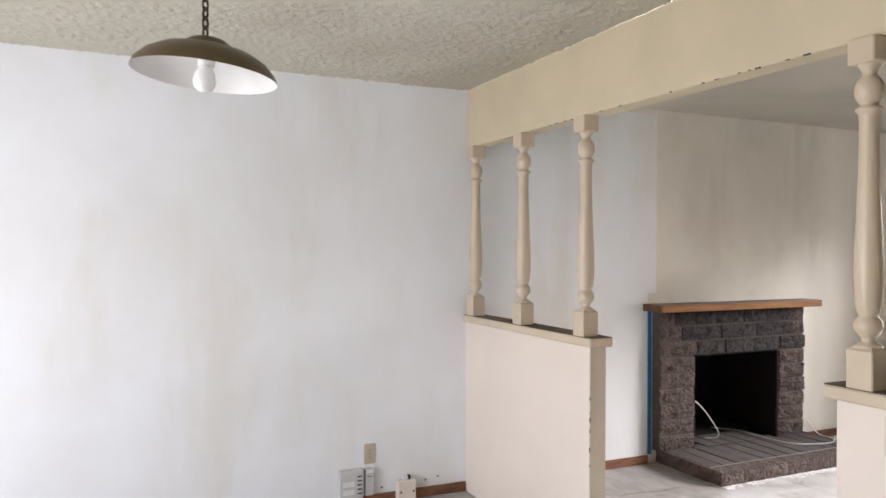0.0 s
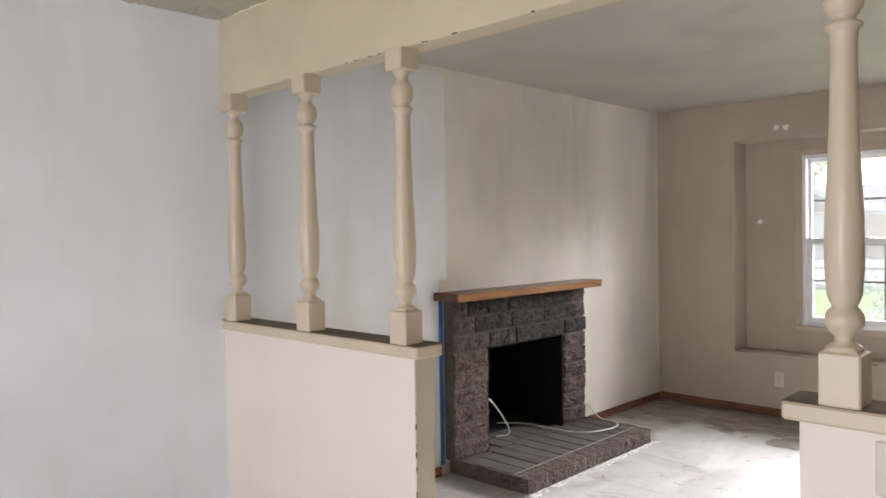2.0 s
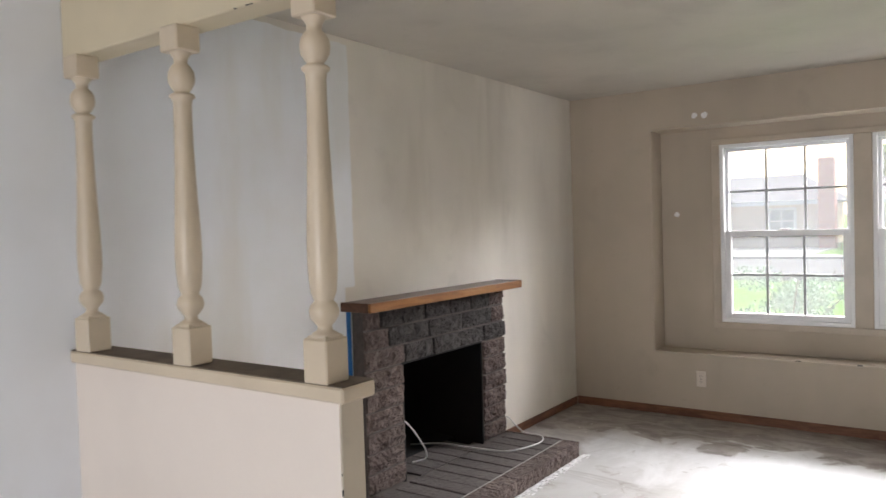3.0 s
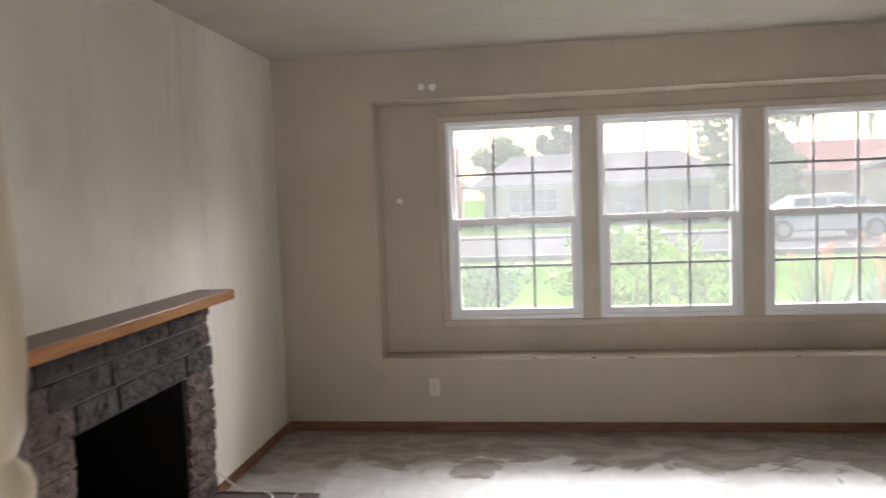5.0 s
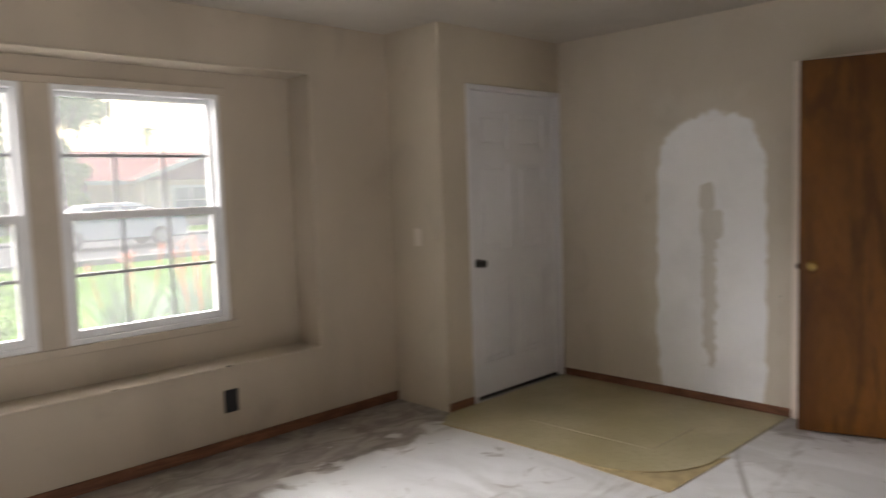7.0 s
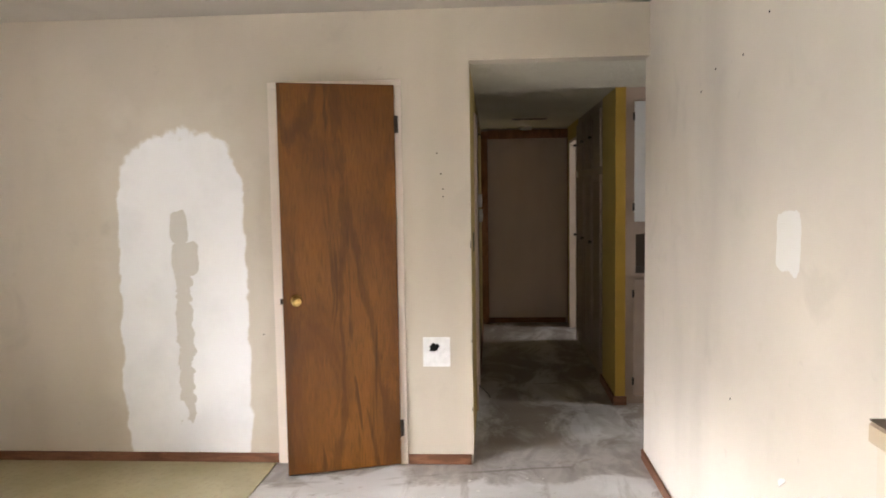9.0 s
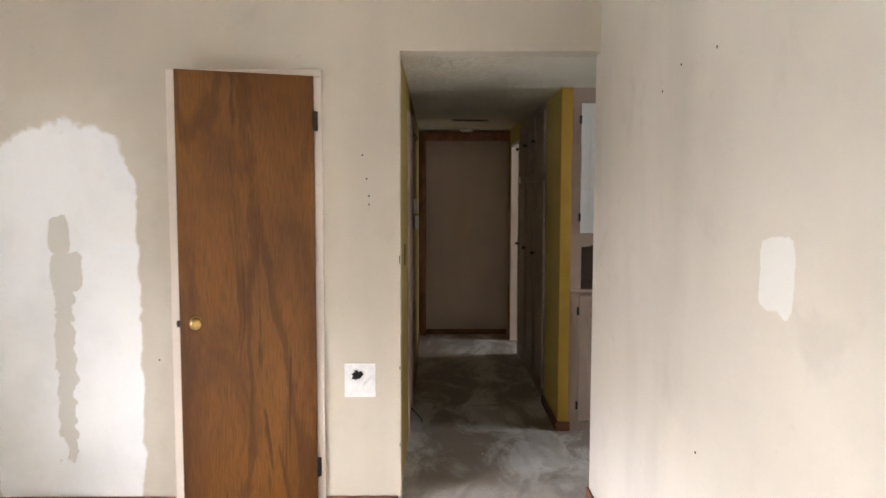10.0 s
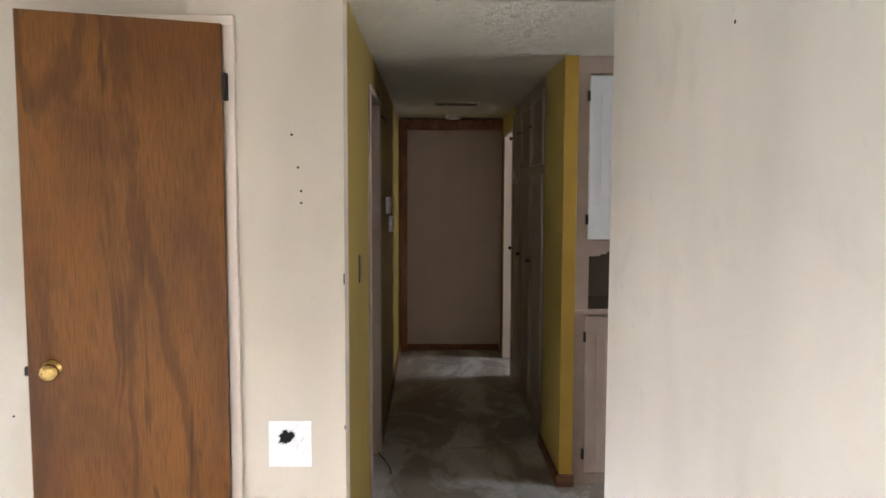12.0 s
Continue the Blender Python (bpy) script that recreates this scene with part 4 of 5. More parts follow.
structure("door_frame_bedroom", "creamwall", "pale door jamb near the hall end", (10.33, -0.21, 0, 10.36, -0.065, 2.0), (9.7, -0.21, 0, 9.73, -0.065, 2.0), (9.73, -0.21, 1.97, 10.33, -0.065, 2.0), bevel=0.002)
structure("trim_hall_end", "trimwood", "brown wooden frame at the hall end", (10.58, 0.80, 0, 10.676, 0.873, 2.14), (10.58, -0.078, 0, 10.676, -0.072, 2.14), (10.58, -0.075, 2.055, 10.676, 0.80, 2.15), bevel=0.004)
structure("room_beyond_north", "hallend", "plain room behind the hall doorway", (7.0, 1.9, 0, 9.0, 2.0, 2.3), (7.2, 0.995, 0, 7.28, 1.9, 2.3), (8.9, 0.995, 0, 9.0, 1.9, 2.3), (7.2, 0.995, 2.27, 9.0, 2.0, 2.35))
structure("room_beyond_south", "beige", "plain bedroom behind the hall doorway", (9.6, -2.6, 0, 12.0, -2.5, 2.4), (9.6, -2.5, 0, 9.68, -0.2, 2.4), (11.9, -2.5, 0, 12.0, -0.2, 2.4), (10.8, -0.2, 0, 12.0, -0.1, 2.4), (9.6, -2.6, 2.4, 12.0, -0.1, 2.5))


def panel_door(name, parent, x0, x1, z0, z1, y, mat):
    """A framed cabinet door facing +y."""
    r = 0.05
    d = boxes(name, mat, parent, (x0, y - 0.018, z0, x0 + r, y, z1), (x1 - r, y - 0.018, z0, x1, y, z1), (x0 + r, y - 0.018, z0, x1 - r, y, z0 + r), (x0 + r, y - 0.018, z1 - r, x1 - r, y, z1), bevel=0.003)
    boxes("panel", mat, d, (x0 + r, y - 0.016, z0 + r, x1 - r, y - 0.008, z1 - r))
    bm = bmesh.new()
    lathe(bm, [(0.008, 0), (0.007, 0.012), (0.015, 0.018), (0.013, 0.028), (0.004, 0.031)], 12, Matrix.Translation((x1 - 0.03, y, z0 + 0.25 if z0 > 1.5 else z0 + 0.95)) @ Matrix.Rotation(radians(-90), 4, 'X'))
    part("door_knob", bm, "darkmetal", d)
    return d


def linen_cabinet():
    ob = thing("linen_cabinet", pose(0, 0, 0), "taupe painted built-in linen cabinet in the hall", "cabinet")
    boxes("body", "taupe", ob, (8.095, -0.5, 0.0, 9.695, -0.085, 2.165))
    for a, b in ((8.13, 8.60), (8.66, 9.13), (9.19, 9.66)):
        panel_door("door", ob, a, b, 1.66, 2.10, -0.064, "taupe")
        panel_door("door", ob, a, b, 0.10, 1.60, -0.064, "taupe")


linen_cabinet()


def thermostat(name, x, z, w, h, label):
    ob = thing(name, pose(x, 0.875, z), label, "thermostat")
    bm = bmesh.new()
    box(bm, -w / 2, -0.032, -h / 2, w / 2, 0, h / 2, bevel=0.006, seg=2)
    part("case", bm, "enamel", ob)
    boxes("dial", "greybox", ob, (-w / 4, -0.035, -h / 6, w / 4, -0.0325, h / 6))


thermostat("thermostat", 8.66, 1.405, 0.09, 0.11, "white thermostat on the hall wall")
thermostat("thermostat", 8.98, 1.268, 0.11, 0.11, "white control box below the thermostat")


def ceiling_bits():
    ob = thing("ceiling_vent", pose(9.56, 0.39, 2.17), "dark ceiling vent grille in the hall", "vent")
    boxes("frame", "taupe", ob, (-0.09, -0.17, -0.008, -0.075, 0.17, 0), (0.075, -0.17, -0.008, 0.09, 0.17, 0), (-0.075, -0.17, -0.008, 0.075, -0.155, 0), (-0.075, 0.155, -0.008, 0.075, 0.17, 0))
    for k in range(6):
        boxes("slat", "darkmetal", ob, (-0.07 + k * 0.025, -0.155, -0.007, -0.058 + k * 0.025, 0.155, -0.001))
    ob = thing("smoke_detector", pose(10.45, 0.385, 2.17), "round white smoke detector on the hall ceiling", "detector")
    bm = bmesh.new()
    lathe(bm, [(0.07, 0), (0.07, -0.018), (0.06, -0.034), (0.02, -0.037)], 24)
    part("case", bm, "enamel", ob, smooth=True)


ceiling_bits()


# ---------- kitchen corner ----------
def kitchen_cabinet():
    ob = thing("kitchen_cabinet", pose(0, 0, 0), "tall pinkish kitchen cabinet with a white upper door", "cabinet")
    x, y0, y1 = 7.5, -0.92, -0.146
    n0, n1, t = 0.905, 1.225, 0.07
    for w in ((x, y1 - t, 0, x + 0.02, y1, 2.165), (x, y0, 0, x + 0.02, y0 + t, 2.165)):
        boxes("stile", "pinkwood", ob, w)
    for w in ((x, y0 + t, 2.085, x + 0.02, y1 - t, 2.165), (x, y0 + t, n1, x + 0.02, y1 - t, 1.255), (x, y0 + t, 0.872, x + 0.02, y1 - t, n0), (x, y0 + t, 0, x + 0.02, y1 - t, 0.05)):
        boxes("rail", "pinkwood", ob, w)
    boxes("lower_body", "pinkwood", ob, (x + 0.02, y0, 0, x + 0.5, y1 - 0.055, n0 - 0.002))
    boxes("upper_body", "pinkwood", ob, (x + 0.02, y0, n1, x + 0.5, y1 - 0.055, 2.165))
    # back, shelf and side of the niche are darker brown than the cabinet
    boxes("niche_back", "niche", ob, (x + 0.45, y0, n0, x + 0.5, y1 - 0.055, n1))
    boxes("niche_shelf", "niche", ob, (x + 0.021, y0 + 0.01, n0 - 0.001, x + 0.449, y1 - 0.06, n0 + 0.004))
    boxes("niche_side", "niche", ob, (x + 0.021, y1 - 0.066, n0 + 0.005, x + 0.449, y1 - 0.056, n1 - 0.001))
    for k in range(7):
        a = k / 6
        boxes("scallop", "pinkwood", ob, (x + 0.002, y1 - t - 0.03 * (k + 1), 1.225 - 0.05 * math.cos(a * 1.5) ** 2, x + 0.018, y1 - t - 0.03 * k, 1.23))
    bm = bmesh.new()
    box(bm, x - 0.02, y0 - 0.01, 0.885, x + 0.001, y1 + 0.004, 0.905, bevel=0.004)
    part("counter_edge", bm, "pinkwood", ob)
    for nm, z0, z1, mat in (("upper_door", 1.262, 2.07, "white"), ("lower_door", 0.06, 0.868, "pinkwood")):
        a, b = y1 - 0.06 - 0.42, y1 - 0.058
        d = boxes(nm, mat, ob, (x - 0.02, a, z0, x - 0.002, b, z1), bevel=0.004)
        r = 0.06
        boxes("panel_bead", mat, d, (x - 0.026, a + r, z0 + r, x - 0.02, a + r + 0.012, z1 - r), (x - 0.026, b - r - 0.012, z0 + r, x - 0.02, b - r, z1 - r), (x - 0.026, a + r + 0.012, z0 + r, x - 0.02, b - r - 0.012, z0 + r + 0.012), (x - 0.026, a + r + 0.012, z1 - r - 0.012, x - 0.02, b - r - 0.012, z1 - r))
        boxes("panel", mat, d, (x - 0.025, a + r + 0.04, z0 + r + 0.04, x - 0.0205, b - r - 0.04, z1 - r - 0.04), bevel=0.002)
        for z in (z0 + 0.1, z1 - 0.1):
            boxes("hinge", "darkmetal", d, (x - 0.024, b, z - 0.025, x - 0.002, b + 0.012, z + 0.025))


kitchen_cabinet()
structure("wall_kitchen", "beige", "plain kitchen walls out of the main view", (6.3, -3.2, 0, 9.0, -3.05, 2.44), (8.05, -3.05, 0, 8.2, -0.95, 2.44), (6.32, -3.05, 0, 6.44, -0.185, 2.44))
structure("ceiling_kitchen", "ceil", "plain kitchen ceiling", (6.32, -3.2, 2.17, 8.2, -1.2, 2.27), (6.44, -1.2, 2.28, 8.2, -0.2, 2.3))


def spackle(x, y, z, r, seed):
    rng = random.Random(seed)
    bm = bmesh.new()
    ring = [bm.verts.new((x + r * rng.uniform(0.75, 1.15) * math.cos(a), y - 0.0015, z + r * rng.uniform(0.8, 1.2) * math.sin(a))) for a in [2 * math.pi * k / 14 for k in range(14)]]
    mid = bm.verts.new((x, y - 0.004, z))
    for k in range(14):
        bm.faces.new((ring[k], ring[(k + 1) % 14], mid))
    tagged(part("spackle_spot", bm, "plaster"), "small pale spackle spot on the beige wall", "patch", "spackle spots")


for k, (sx, sy, sz, sr) in enumerate(((0.985, NY, 2.215, 0.02), (1.055, NY, 2.21, 0.024), (0.775, WY, 1.50, 0.02))):
    spackle(sx, sy, sz, sr, k)


def chips(name, a, b, n, size, seed, label):
    """Small dark chips of missing paint along an edge from a to b."""
    rng = random.Random(seed)
    bm = bmesh.new()
    va, vb = Vector(a), Vector(b)
    d = (vb - va).normalized()
    for _ in range(n):
        p = va.lerp(vb, rng.random())
        q = p + d * size * rng.uniform(0.5, 3.0)
        w = size * rng.uniform(0.15, 0.3)
        box(bm, p.x - w, p.y - w, p.z - w, q.x + w, q.y + w, q.z + w)
    tagged(part(name, bm, "black"), label, "paint chips", "", "stuff")


chips("paint_chips", (1.267, -0.002, 0.12), (1.267, -0.002, 0.92), 16, 0.007, 1, "dark chips along the half wall corner")
chips("paint_chips", (6.342, 0.877, 0.2), (6.342, 0.877, 1.3), 14, 0.008, 2, "dark chips along the hall corner")
chips("paint_chips", (1.6, NY - 0.007, RZ0), (4.3, NY - 0.007, RZ0), 6, 0.012, 3, "dark cracks along the recess sill")
chips("paint_chips", (0.5, 0.001, 2.088), (3.2, 0.001, 2.088), 26, 0.008, 4, "dark cracks along the beam edge")


def hearth_residue():
    """Crumbs of pale thinset along the foot of the hearth."""
    rng = random.Random(9)
    bm = bmesh.new()
    for k in range(150):
        y = 1.45 + 1.42 * rng.random()
        x = 0.602 + abs(rng.gauss(0, 0.022))
        w, d, h = rng.uniform(0.006, 0.022), rng.uniform(0.008, 0.04), rng.uniform(0.002, 0.006)
        box(bm, x, y, -0.001, x + w, y + d, h)
    tagged(part("thinset_crumbs", bm, "plaster"), "pale thinset crumbs along the hearth foot", "debris", "", "stuff")


hearth_residue()


def flake(x, z, w, seed):
    """A curled flake of paint lifting off the cream side wall."""
    rng = random.Random(seed)
    bm = bmesh.new()
    rows = []
    for k in range(6):
        u = k / 5
        y = -0.0585 + 0.010 * math.sin(math.pi * u)
        half = w * 0.22 * math.sin(math.pi * (0.12 + 0.76 * u)) * rng.uniform(0.8, 1.2)
        rows.append([bm.verts.new((x + w * (u - 0.5) + sx * half * 0.6, y + dy, z - w * (u - 0.5) * 0.9 + sx * half)) for sx, dy in ((-1, 0), (1, 0.002), (1, 0.0005), (-1, -0.0014))])
    for a, b in zip(rows, rows[1:]):
        for i in range(4):
            bm.faces.new((a[i], a[(i + 1) % 4], b[(i + 1) % 4], b[i]))
    bm.faces.new(rows[0][::-1])
    bm.faces.new(rows[-1])
    tagged(part("paint_flake", bm, "plaster"), "small curled paint flake on the cream wall", "paint flake", "paint flakes")


for k, (fx, fz, fw) in enumerate(((4.53, 0.64, 0.035), (4.55, 0.575, 0.025))):
    flake(fx, fz, fw, k)
cable([(7.62, 0.79, 0.006), (7.7, 0.80, 0.005), (7.8, 0.83, 0.006), (7.86, 0.872, 0.03)], "dark_cable", "thin dark cable on the hall floor", "black", 0.004)


def coat_hook():
    ob = thing("coat_hook", pose(7.985, 0.862, 1.905), "small dark metal hook on the hall door jamb", "hook")
    boxes("plate", "darkmetal", ob, (-0.012, -0.003, -0.03, 0.012, 0, 0.03), bevel=0.001)
    bm = bmesh.new()
    tube(bm, [(0, -0.003, 0.01), (0, -0.02, 0.0), (0, -0.032, -0.012), (0, -0.03, -0.026), (0, -0.018, -0.028)], 0.004, 6)
    part("prong", bm, "darkmetal", ob, smooth=True)


coat_hook()


# ---------- outdoors ----------
G = -0.22
structure("ground", "grass", "green front lawn reaching to the horizon", (-400, 4.45, G - 0.3, 400, 900, G))
structure("road", "asphalt", "pale grey asphalt street", (-200, 19.5, G, 200, 29.0, G + 0.02))
structure("pavement_1", "walkway", "concrete kerb and pavement", (-200, 19.2, G, 200, 19.5, G + 0.14))
structure("pavement_2", "walkway", "concrete kerb and pavement across the street", (-200, 29.0, G, 200, 30.6, G + 0.12))
structure("driveway", "walkway", "pale concrete driveways across the street", (-9, 30.6, G, -2.5, 40, G + 0.03), (3.5, 30.6, G, 7.5, 40, G + 0.03))


def house(x0, x1, y0, depth, eave, ridge, wall, roof, gable=None, label=""):
    ob = thing("house", pose(0, 0, G), label, "house")
    boxes("wall", wall, ob, (x0, y0, 0, x1, y0 + depth, eave))
    o = 0.7
    bm = bmesh.new()
    ym = y0 + depth / 2
    a = [bm.verts.new(v) for v in ((x0 - o, y0 - o, eave), (x1 + o, y0 - o, eave), (x1 + o, y0 + depth + o, eave), (x0 - o, y0 + depth + o, eave), (x0 + 1.5, ym, ridge), (x1 - 1.5, ym, ridge))]
    for f in ((0, 1, 5, 4), (1, 2, 5), (2, 3, 4, 5), (3, 0, 4), (3, 2, 1, 0)):
        bm.faces.new([a[i] for i in f])
    r = part("roof", bm, roof, ob)
    boxes("fascia", "fascia", r, (x0 - o, y0 - o - 0.05, eave - 0.18, x1 + o, y0 - o, eave + 0.04))
    if gable:
        g0, g1, gz = gable
        bm = bmesh.new()
        yy = y0 - 2.5
        b = [bm.verts.new(v) for v in ((g0, yy, eave), (g1, yy, eave), ((g0 + g1) / 2, yy, gz), (g0, y0 + 2, eave), (g1, y0 + 2, eave), ((g0 + g1) / 2, y0 + 4, gz))]
        for f in ((0, 1, 2), (0, 2, 5, 3), (1, 4, 5, 2), (3, 5, 4), (0, 3, 4, 1)):
            bm.faces.new([b[i] for i in f])
        part("gable_roof", bm, roof, ob)
        boxes("gable_wall", wall, ob, (g0 + 0.5, yy + 0.4, 0, g1 - 0.5, y0 - 0.001, eave - 0.002))
        gw = (g1 - g0) / 2
        L = math.hypot(gw, gz - eave)
        for s in (-1, 1):
            bm = bmesh.new()
            box(bm, -0.05, yy - 0.08, -0.12, L, yy - 0.01, 0.12)
            f = part("fascia", bm, "fascia", ob)
            f.matrix_basis = Matrix.Translation((g0 if s < 0 else g1, 0, eave)) @ Matrix.Rotation((-1 if s < 0 else 1) * math.atan2(gz - eave, gw) + (0 if s < 0 else math.pi), 4, 'Y')
    return ob


def house_window(ob, x, y, z, w, h, cols=3):
    win = boxes("window", "fascia", ob, (x - w / 2 - 0.1, y - 0.06, z - 0.1, x + w / 2 + 0.1, y - 0.001, z + h + 0.1))
    for k in range(cols):
        a = x - w / 2 + w * k / cols
        for q in range(2):
            boxes("pane", "bluewin", win, (a + 0.04, y - 0.08, z + h * q / 2 + 0.03, a + w / cols - 0.04, y - 0.061, z + h * (q + 1) / 2 - 0.03))


h1 = house(-1.2, 11.6, 40, 9, 2.35, 4.2, "stucco", "roofgrey", None, "low cream house with a grey hip roof")
house_window(h1, 1.5, 40, 0.9, 2.6, 1.2, 4)
house_window(h1, 6.5, 40, 0.3, 1.4, 1.8, 2)
boxes("door", "bluewin", h1, (9.4, 39.94, 0, 10.8, 39.999, 2.0))
for px in (4.7, 8.3):
    boxes("porch_post", "fascia", h1, (px - 0.12, 39.3, 0, px + 0.12, 39.5, 2.2))
h2 = house(12.5, 30, 41, 9, 2.5, 4.4, "stucco2", "roofred", (17.5, 26.5, 4.1), "peach house with a red gabled roof")
house_window(h2, 20.5, 38.9, 0.7, 2.0, 1.4, 2)
house_window(h2, 15.0, 41, 0.7, 1.6, 1.2, 2)
h3 = house(-22, -3.2, 40, 9, 2.4, 4.0, "stucco2", "roofgrey", (-13, -7, 3.8), "peach house with a grey roof")
house_window(h3, -5.0, 40, 0.8, 1.2, 1.2, 2)
boxes("garage_door", "garage", h3, (-12, 37.84, 0, -8, 37.899, 2.1))
boxes("chimney", "redbrick", h3, (-3.19, 39.2, 0, -2.45, 40.0, 4.5))
h4 = house(32, 46, 41, 9, 2.4, 4.1, "stucco", "roofgrey", None, "far cream house with a grey roof")
h5 = house(-40, -25, 40, 9, 2.4, 4.1, "redbrick", "roofgrey", None, "far red brick house with a grey roof")


def car():
    ob = thing("parked_car", pose(10.9, 25.0, G + 0.02), "white car parked in the pale street", "car")
    prof = [(-2.25, 0.35), (-2.3, 0.7), (-2.15, 0.95), (-1.35, 1.02), (-0.75, 1.42), (0.7, 1.46), (1.5, 1.06), (2.2, 0.92), (2.35, 0.65), (2.3, 0.32)]
    bm = bmesh.new()
    f = [bm.verts.new((x, -0.85 if z < 1.1 else -0.7, z)) for x, z in prof]
    b = [bm.verts.new((x, 0.85 if z < 1.1 else 0.7, z)) for x, z in prof]
    bm.faces.new(f)
    bm.faces.new(b[::-1])
    for i in range(len(prof)):
        j = (i + 1) % len(prof)
        bm.faces.new((f[i], f[j], b[j], b[i]))
    part("body", bm, "carwhite", ob)
    for a, c in ((-1.05, -0.05), (0.05, 1.1)):
        boxes("side_window", "bluewin", ob, (a, -0.83, 1.08, c, -0.74, 1.34))
    for x in (-1.4, 1.4):
        for s in (-1, 1):
            bm = bmesh.new()
            lathe(bm, [(0.2, -0.1), (0.31, -0.1), (0.33, -0.05), (0.33, 0.05), (0.31, 0.1), (0.2, 0.1)], 24, Matrix.Translation((x, s * 0.8, 0.33)) @ Matrix.Rotation(radians(90), 4, 'X'))
            w = part("tyre", bm, "tyre", ob)
            bm = bmesh.new()
            lathe(bm, [(0.21, -0.03), (0.2, 0.03)], 16, Matrix.Translation((x, s * 0.89, 0.33)) @ Matrix.Rotation(radians(90), 4, 'X'))
            for k in range(5):
                box(bm, x - 0.01, s * 0.925 - 0.01, 0.2, x + 0.01, s * 0.925 + 0.01, 0.33)
            part("rim", bm, "rim", w)


car()


def leaf_cloud(bm, rng, centre, radii, n, size):
    for _ in range(n):
        while True:
            p = Vector((rng.uniform(-1, 1), rng.uniform(-1, 1), rng.uniform(-1, 1)))
            if 0.3 < p.length < 1:
                break
        c = Vector(centre) + Vector((p.x * radii[0], p.y * radii[1], p.z * radii[2]))
        q = Euler((rng.uniform(0, 6.3), rng.uniform(0, 6.3), rng.uniform(0, 6.3))).to_matrix()
        s = size * rng.uniform(0.6, 1.3)
        vs = [bm.verts.new(c + q @ Vector(v)) for v in ((-s, 0, 0), (0, -s * 0.45, s * 0.1), (s, 0, 0), (0, s * 0.45, s * 0.1))]
        bm.faces.new(vs)


def tree(x, y, h, r, trunk, leaf, seed, label):
    rng = random.Random(seed)
    ob = thing("tree", pose(x, y, G), label, "tree")
    bm = bmesh.new()
    lathe(bm, [(0.22, 0), (0.16, trunk * 0.5), (0.13, trunk), (0.05, h * 0.8)], 10)
    for k in range(6):
        a = k * 1.05
        tube(bm, [(0, 0, trunk * 0.8), (r * 0.4 * math.cos(a), r * 0.4 * math.sin(a), trunk + 0.2 * h), (r * 0.7 * math.cos(a), r * 0.7 * math.sin(a), h * 0.75)], 0.05, 6)
    part("trunk", bm, "bark", ob)
    bm = bmesh.new()
    zc = (trunk + h) / 2
    for k in range(16):
        a, q = rng.uniform(0, 6.28), rng.uniform(0.1, 0.75)
        c = (r * q * math.cos(a), r * q * math.sin(a), zc + rng.uniform(-0.42, 0.42) * (h - trunk))
        leaf_cloud(bm, rng, c, (r * 0.4, r * 0.4, r * 0.34), 300, 0.23)
    part("crown", bm, leaf, ob)


tree(11.4, 34, 7.2, 3.2, 2.0, "leaf3", 1, "full green street tree across the road")
tree(-0.5, 50, 5.6, 2.0, 2.0, "leaf1", 2, "yellow-green tree behind the houses")
tree(3.2, 52, 6.6, 1.4, 3.0, "leaf2", 3, "dark green tree behind the houses")
tree(14.5, 39, 3.2, 0.9, 0.8, "leaf1", 4, "small yellow-green tree by the peach house")
tree(-16, 52, 8.0, 3.2, 2.2, "leaf3", 6, "tall green tree behind the houses")


def palm(x, y, h, seed):
    rng = random.Random(seed)
    ob = thing("palm_tree", pose(x, y, G), "tall thin palm behind the houses", "tree", "distant palms")
    bm = bmesh.new()
    lathe(bm, [(0.22, 0), (0.15, h * 0.5), (0.14, h)], 8)
    part("trunk", bm, "bark", ob)
    bm = bmesh.new()
    for k in range(34):
        a, d = rng.uniform(0, 6.28), rng.uniform(-0.5, 1.0)
        for q in range(5):
            u = q / 5
            L = 1.7
            p0 = Vector((L * u * math.cos(a), L * u * math.sin(a), h + d * u * 1.2 - 1.3 * u * u))
            p1 = Vector((L * (u + .2) * math.cos(a), L * (u + .2) * math.sin(a), h + d * (u + .2) * 1.2 - 1.3 * (u + .2) ** 2))
            w = Vector((-math.sin(a), math.cos(a), 0)) * 0.16 * (1.1 - u)
            bm.faces.new([bm.verts.new(v) for v in (p0 - w, p1 - w * 0.7, p1 + w * 0.7, p0 + w)])
    part("crown", bm, "leaf3", ob)


palm(22.7, 62, 8.6, 1)
palm(28.2, 62, 7.2, 2)
palm(26.0, 66, 9.6, 3)


def shrub(x, y, w, h, leaf, n, size, seed, label, kind="shrub"):
    rng = random.Random(seed)
    ob = thing(kind, pose(x, y, G), label, "shrub")
    bm = bmesh.new()
    for k in range(9):
        a = rng.uniform(0, 6.28)
        r = rng.uniform(0.2, 0.9) * w / 2
        tube(bm, [(0.05 * math.cos(a), 0.05 * math.sin(a), 0), (r * 0.5 * math.cos(a), r * 0.5 * math.sin(a), h * 0.5), (r * math.cos(a), r * math.sin(a), h * rng.uniform(0.7, 1.0))], 0.008, 5)
    part("stems", bm, "bark", ob)
    bm = bmesh.new()
    for k in range(14):
        a, r = rng.uniform(0, 6.28), rng.uniform(0.0, 0.38) * w
        leaf_cloud(bm, rng, (r * math.cos(a), r * 0.7 * math.sin(a), h * rng.uniform(0.2, 0.9)), (w * 0.17, w * 0.17, h * 0.14), n // 14, size)
    part("foliage", bm, leaf, ob)
    return ob


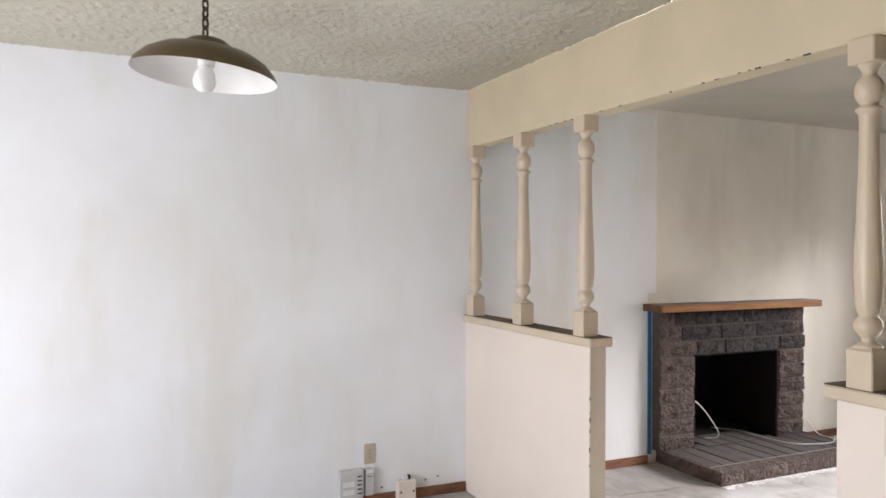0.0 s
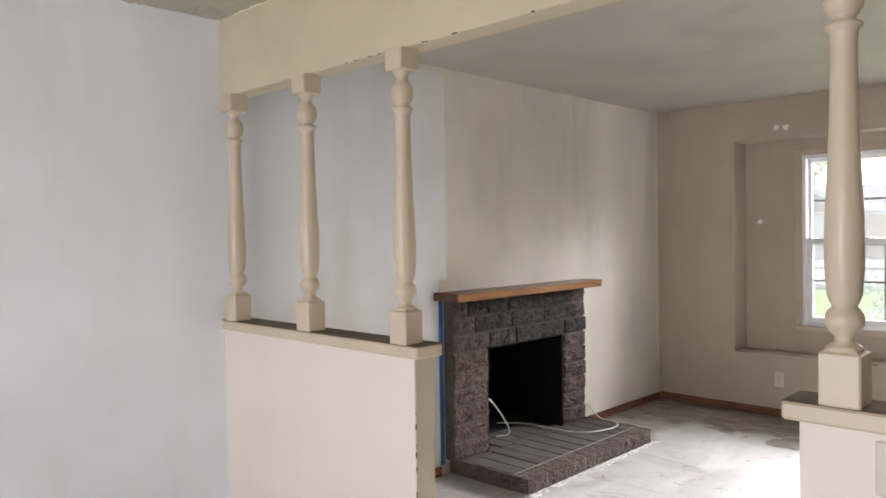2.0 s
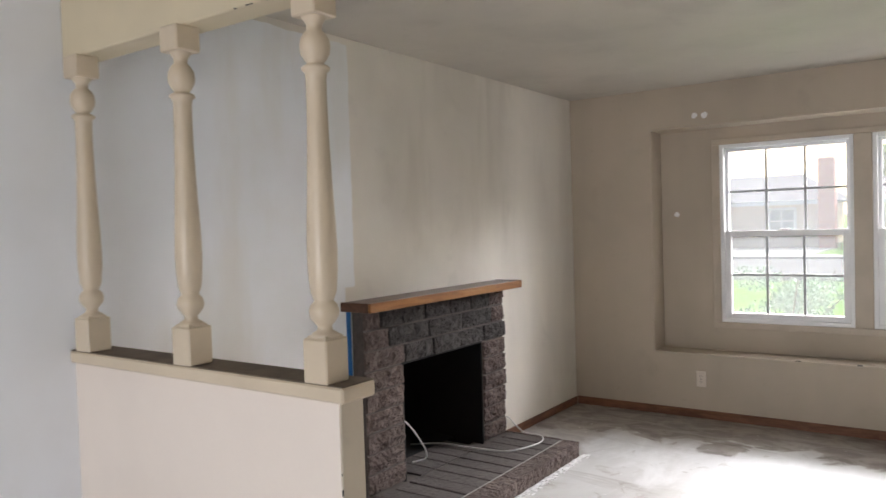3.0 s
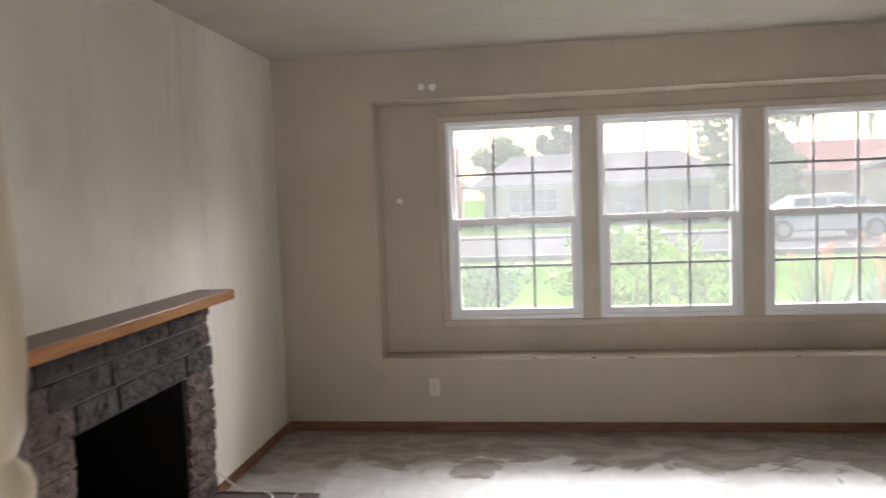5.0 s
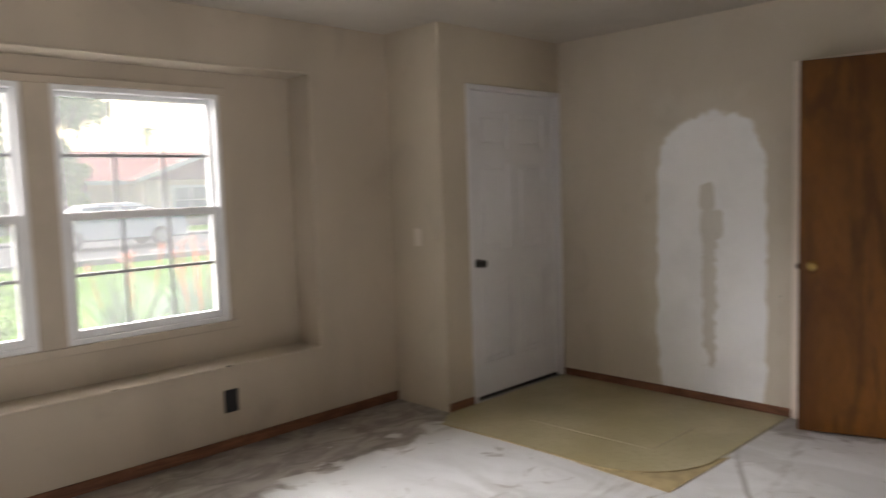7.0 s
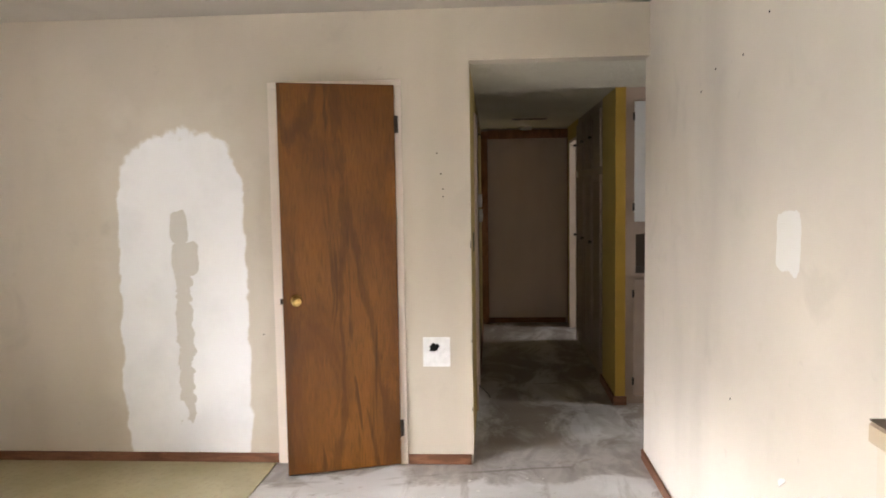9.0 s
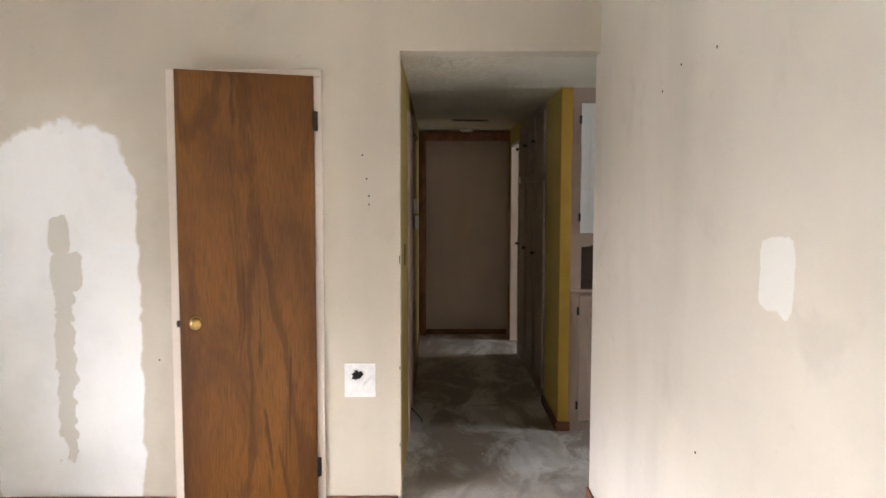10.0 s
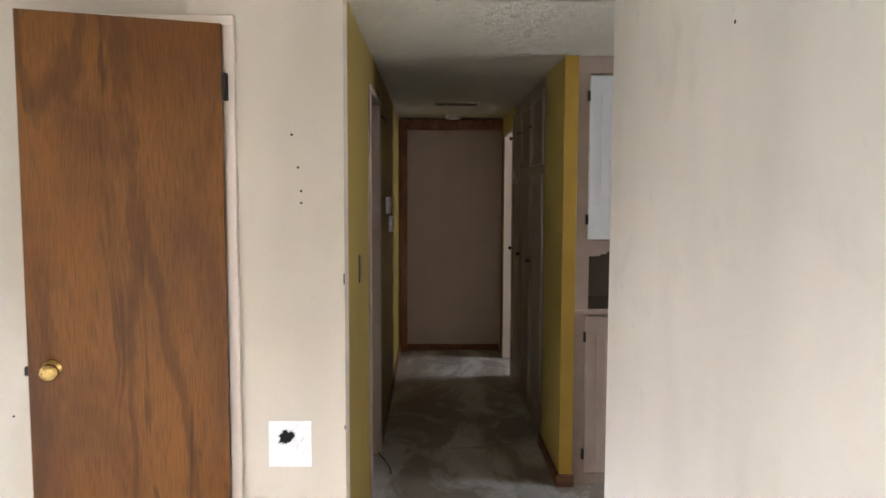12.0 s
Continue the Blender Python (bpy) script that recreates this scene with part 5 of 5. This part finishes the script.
shrub(2.55, 6.5, 1.8, 1.55, "leaf1", 2000, 0.05, 11, "loose yellow-green shrub below the window")
shrub(3.2, 6.8, 1.2, 1.1, "leaf1", 1000, 0.045, 12, "loose yellow-green shrub below the window")
hedge = shrub(1.0, 7.3, 1.7, 1.12, "leaf2", 3000, 0.03, 13, "clipped grey-green hedge below the window", "hedge")
shrub(-0.6, 7.5, 1.7, 1.1, "leaf2", 3000, 0.03, 14, "clipped grey-green hedge below the window", "hedge")
shrub(-2.2, 7.6, 1.7, 1.1, "leaf2", 2600, 0.03, 15, "clipped grey-green hedge below the window", "hedge")


def bird_plant(x, y, seed):
    """A clump of long upright strap leaves with orange flower heads."""
    rng = random.Random(seed)
    ob = thing("strap_leaf_plant", pose(x, y, G), "clump of long strap leaves with orange flowers", "plant", "strap-leaf plants")
    bm = bmesh.new()
    for k in range(95):
        a, L, lean = rng.uniform(0, 6.28), rng.uniform(0.7, 1.15), rng.uniform(0.1, 0.65)
        prev = None
        for q in range(6):
            u = q / 5
            p = Vector((math.cos(a) * lean * u * u * L + 0.12 * math.cos(a), math.sin(a) * lean * u * u * L + 0.12 * math.sin(a), L * u * (1 - 0.25 * lean * u)))
            w = Vector((-math.sin(a), math.cos(a), 0)) * 0.022 * (1.05 - u) * (0.6 + 2 * u * (1 - u) + 0.4)
            cur = (bm.verts.new(p - w), bm.verts.new(p + w))
            if prev:
                bm.faces.new((prev[0], prev[1], cur[1], cur[0]))
            prev = cur
    part("leaves", bm, "leaf2", ob)
    for k in range(5):
        a, r, z = rng.uniform(0, 6.28), rng.uniform(0.1, 0.4), rng.uniform(0.95, 1.2)
        bm = bmesh.new()
        tube(bm, [(0.1 * math.cos(a), 0.1 * math.sin(a), 0.1), (r * math.cos(a), r * math.sin(a), z)], 0.007, 5)
        for q in range(7):
            e = Vector((rng.uniform(-1, 1), rng.uniform(-1, 1), rng.uniform(0.1, 1))).normalized() * 0.11
            s = Vector((r * math.cos(a), r * math.sin(a), z))
            o = Vector((0.012, 0.012, 0))
            bm.faces.new([bm.verts.new(v) for v in (s - o, s + e * 0.6 - o, s + e, s + e * 0.6 + o)])
        part("flower", bm, "orange", ob)


bird_plant(4.45, 7.0, 21)
bird_plant(5.2, 7.2, 22)
bird_plant(4.9, 6.4, 23)


def power_line():
    ob = thing("utility_pole", pose(-1.5, 48, G), "grey utility pole with wires behind the houses", "pole")
    bm = bmesh.new()
    lathe(bm, [(0.14, 0), (0.1, 9)], 8)
    box(bm, -0.9, -0.06, 8.2, 0.9, 0.06, 8.32)
    part("mast", bm, "bark", ob)
    for z in (6.4, 8.3):
        bm = bmesh.new()
        tube(bm, [(-60, 0, z), (-30, 0, z - 0.5), (0, 0, z), (30, 0, z - 0.5), (60, 0, z)], 0.02, 4)
        part("wire", bm, "black", ob)


power_line()
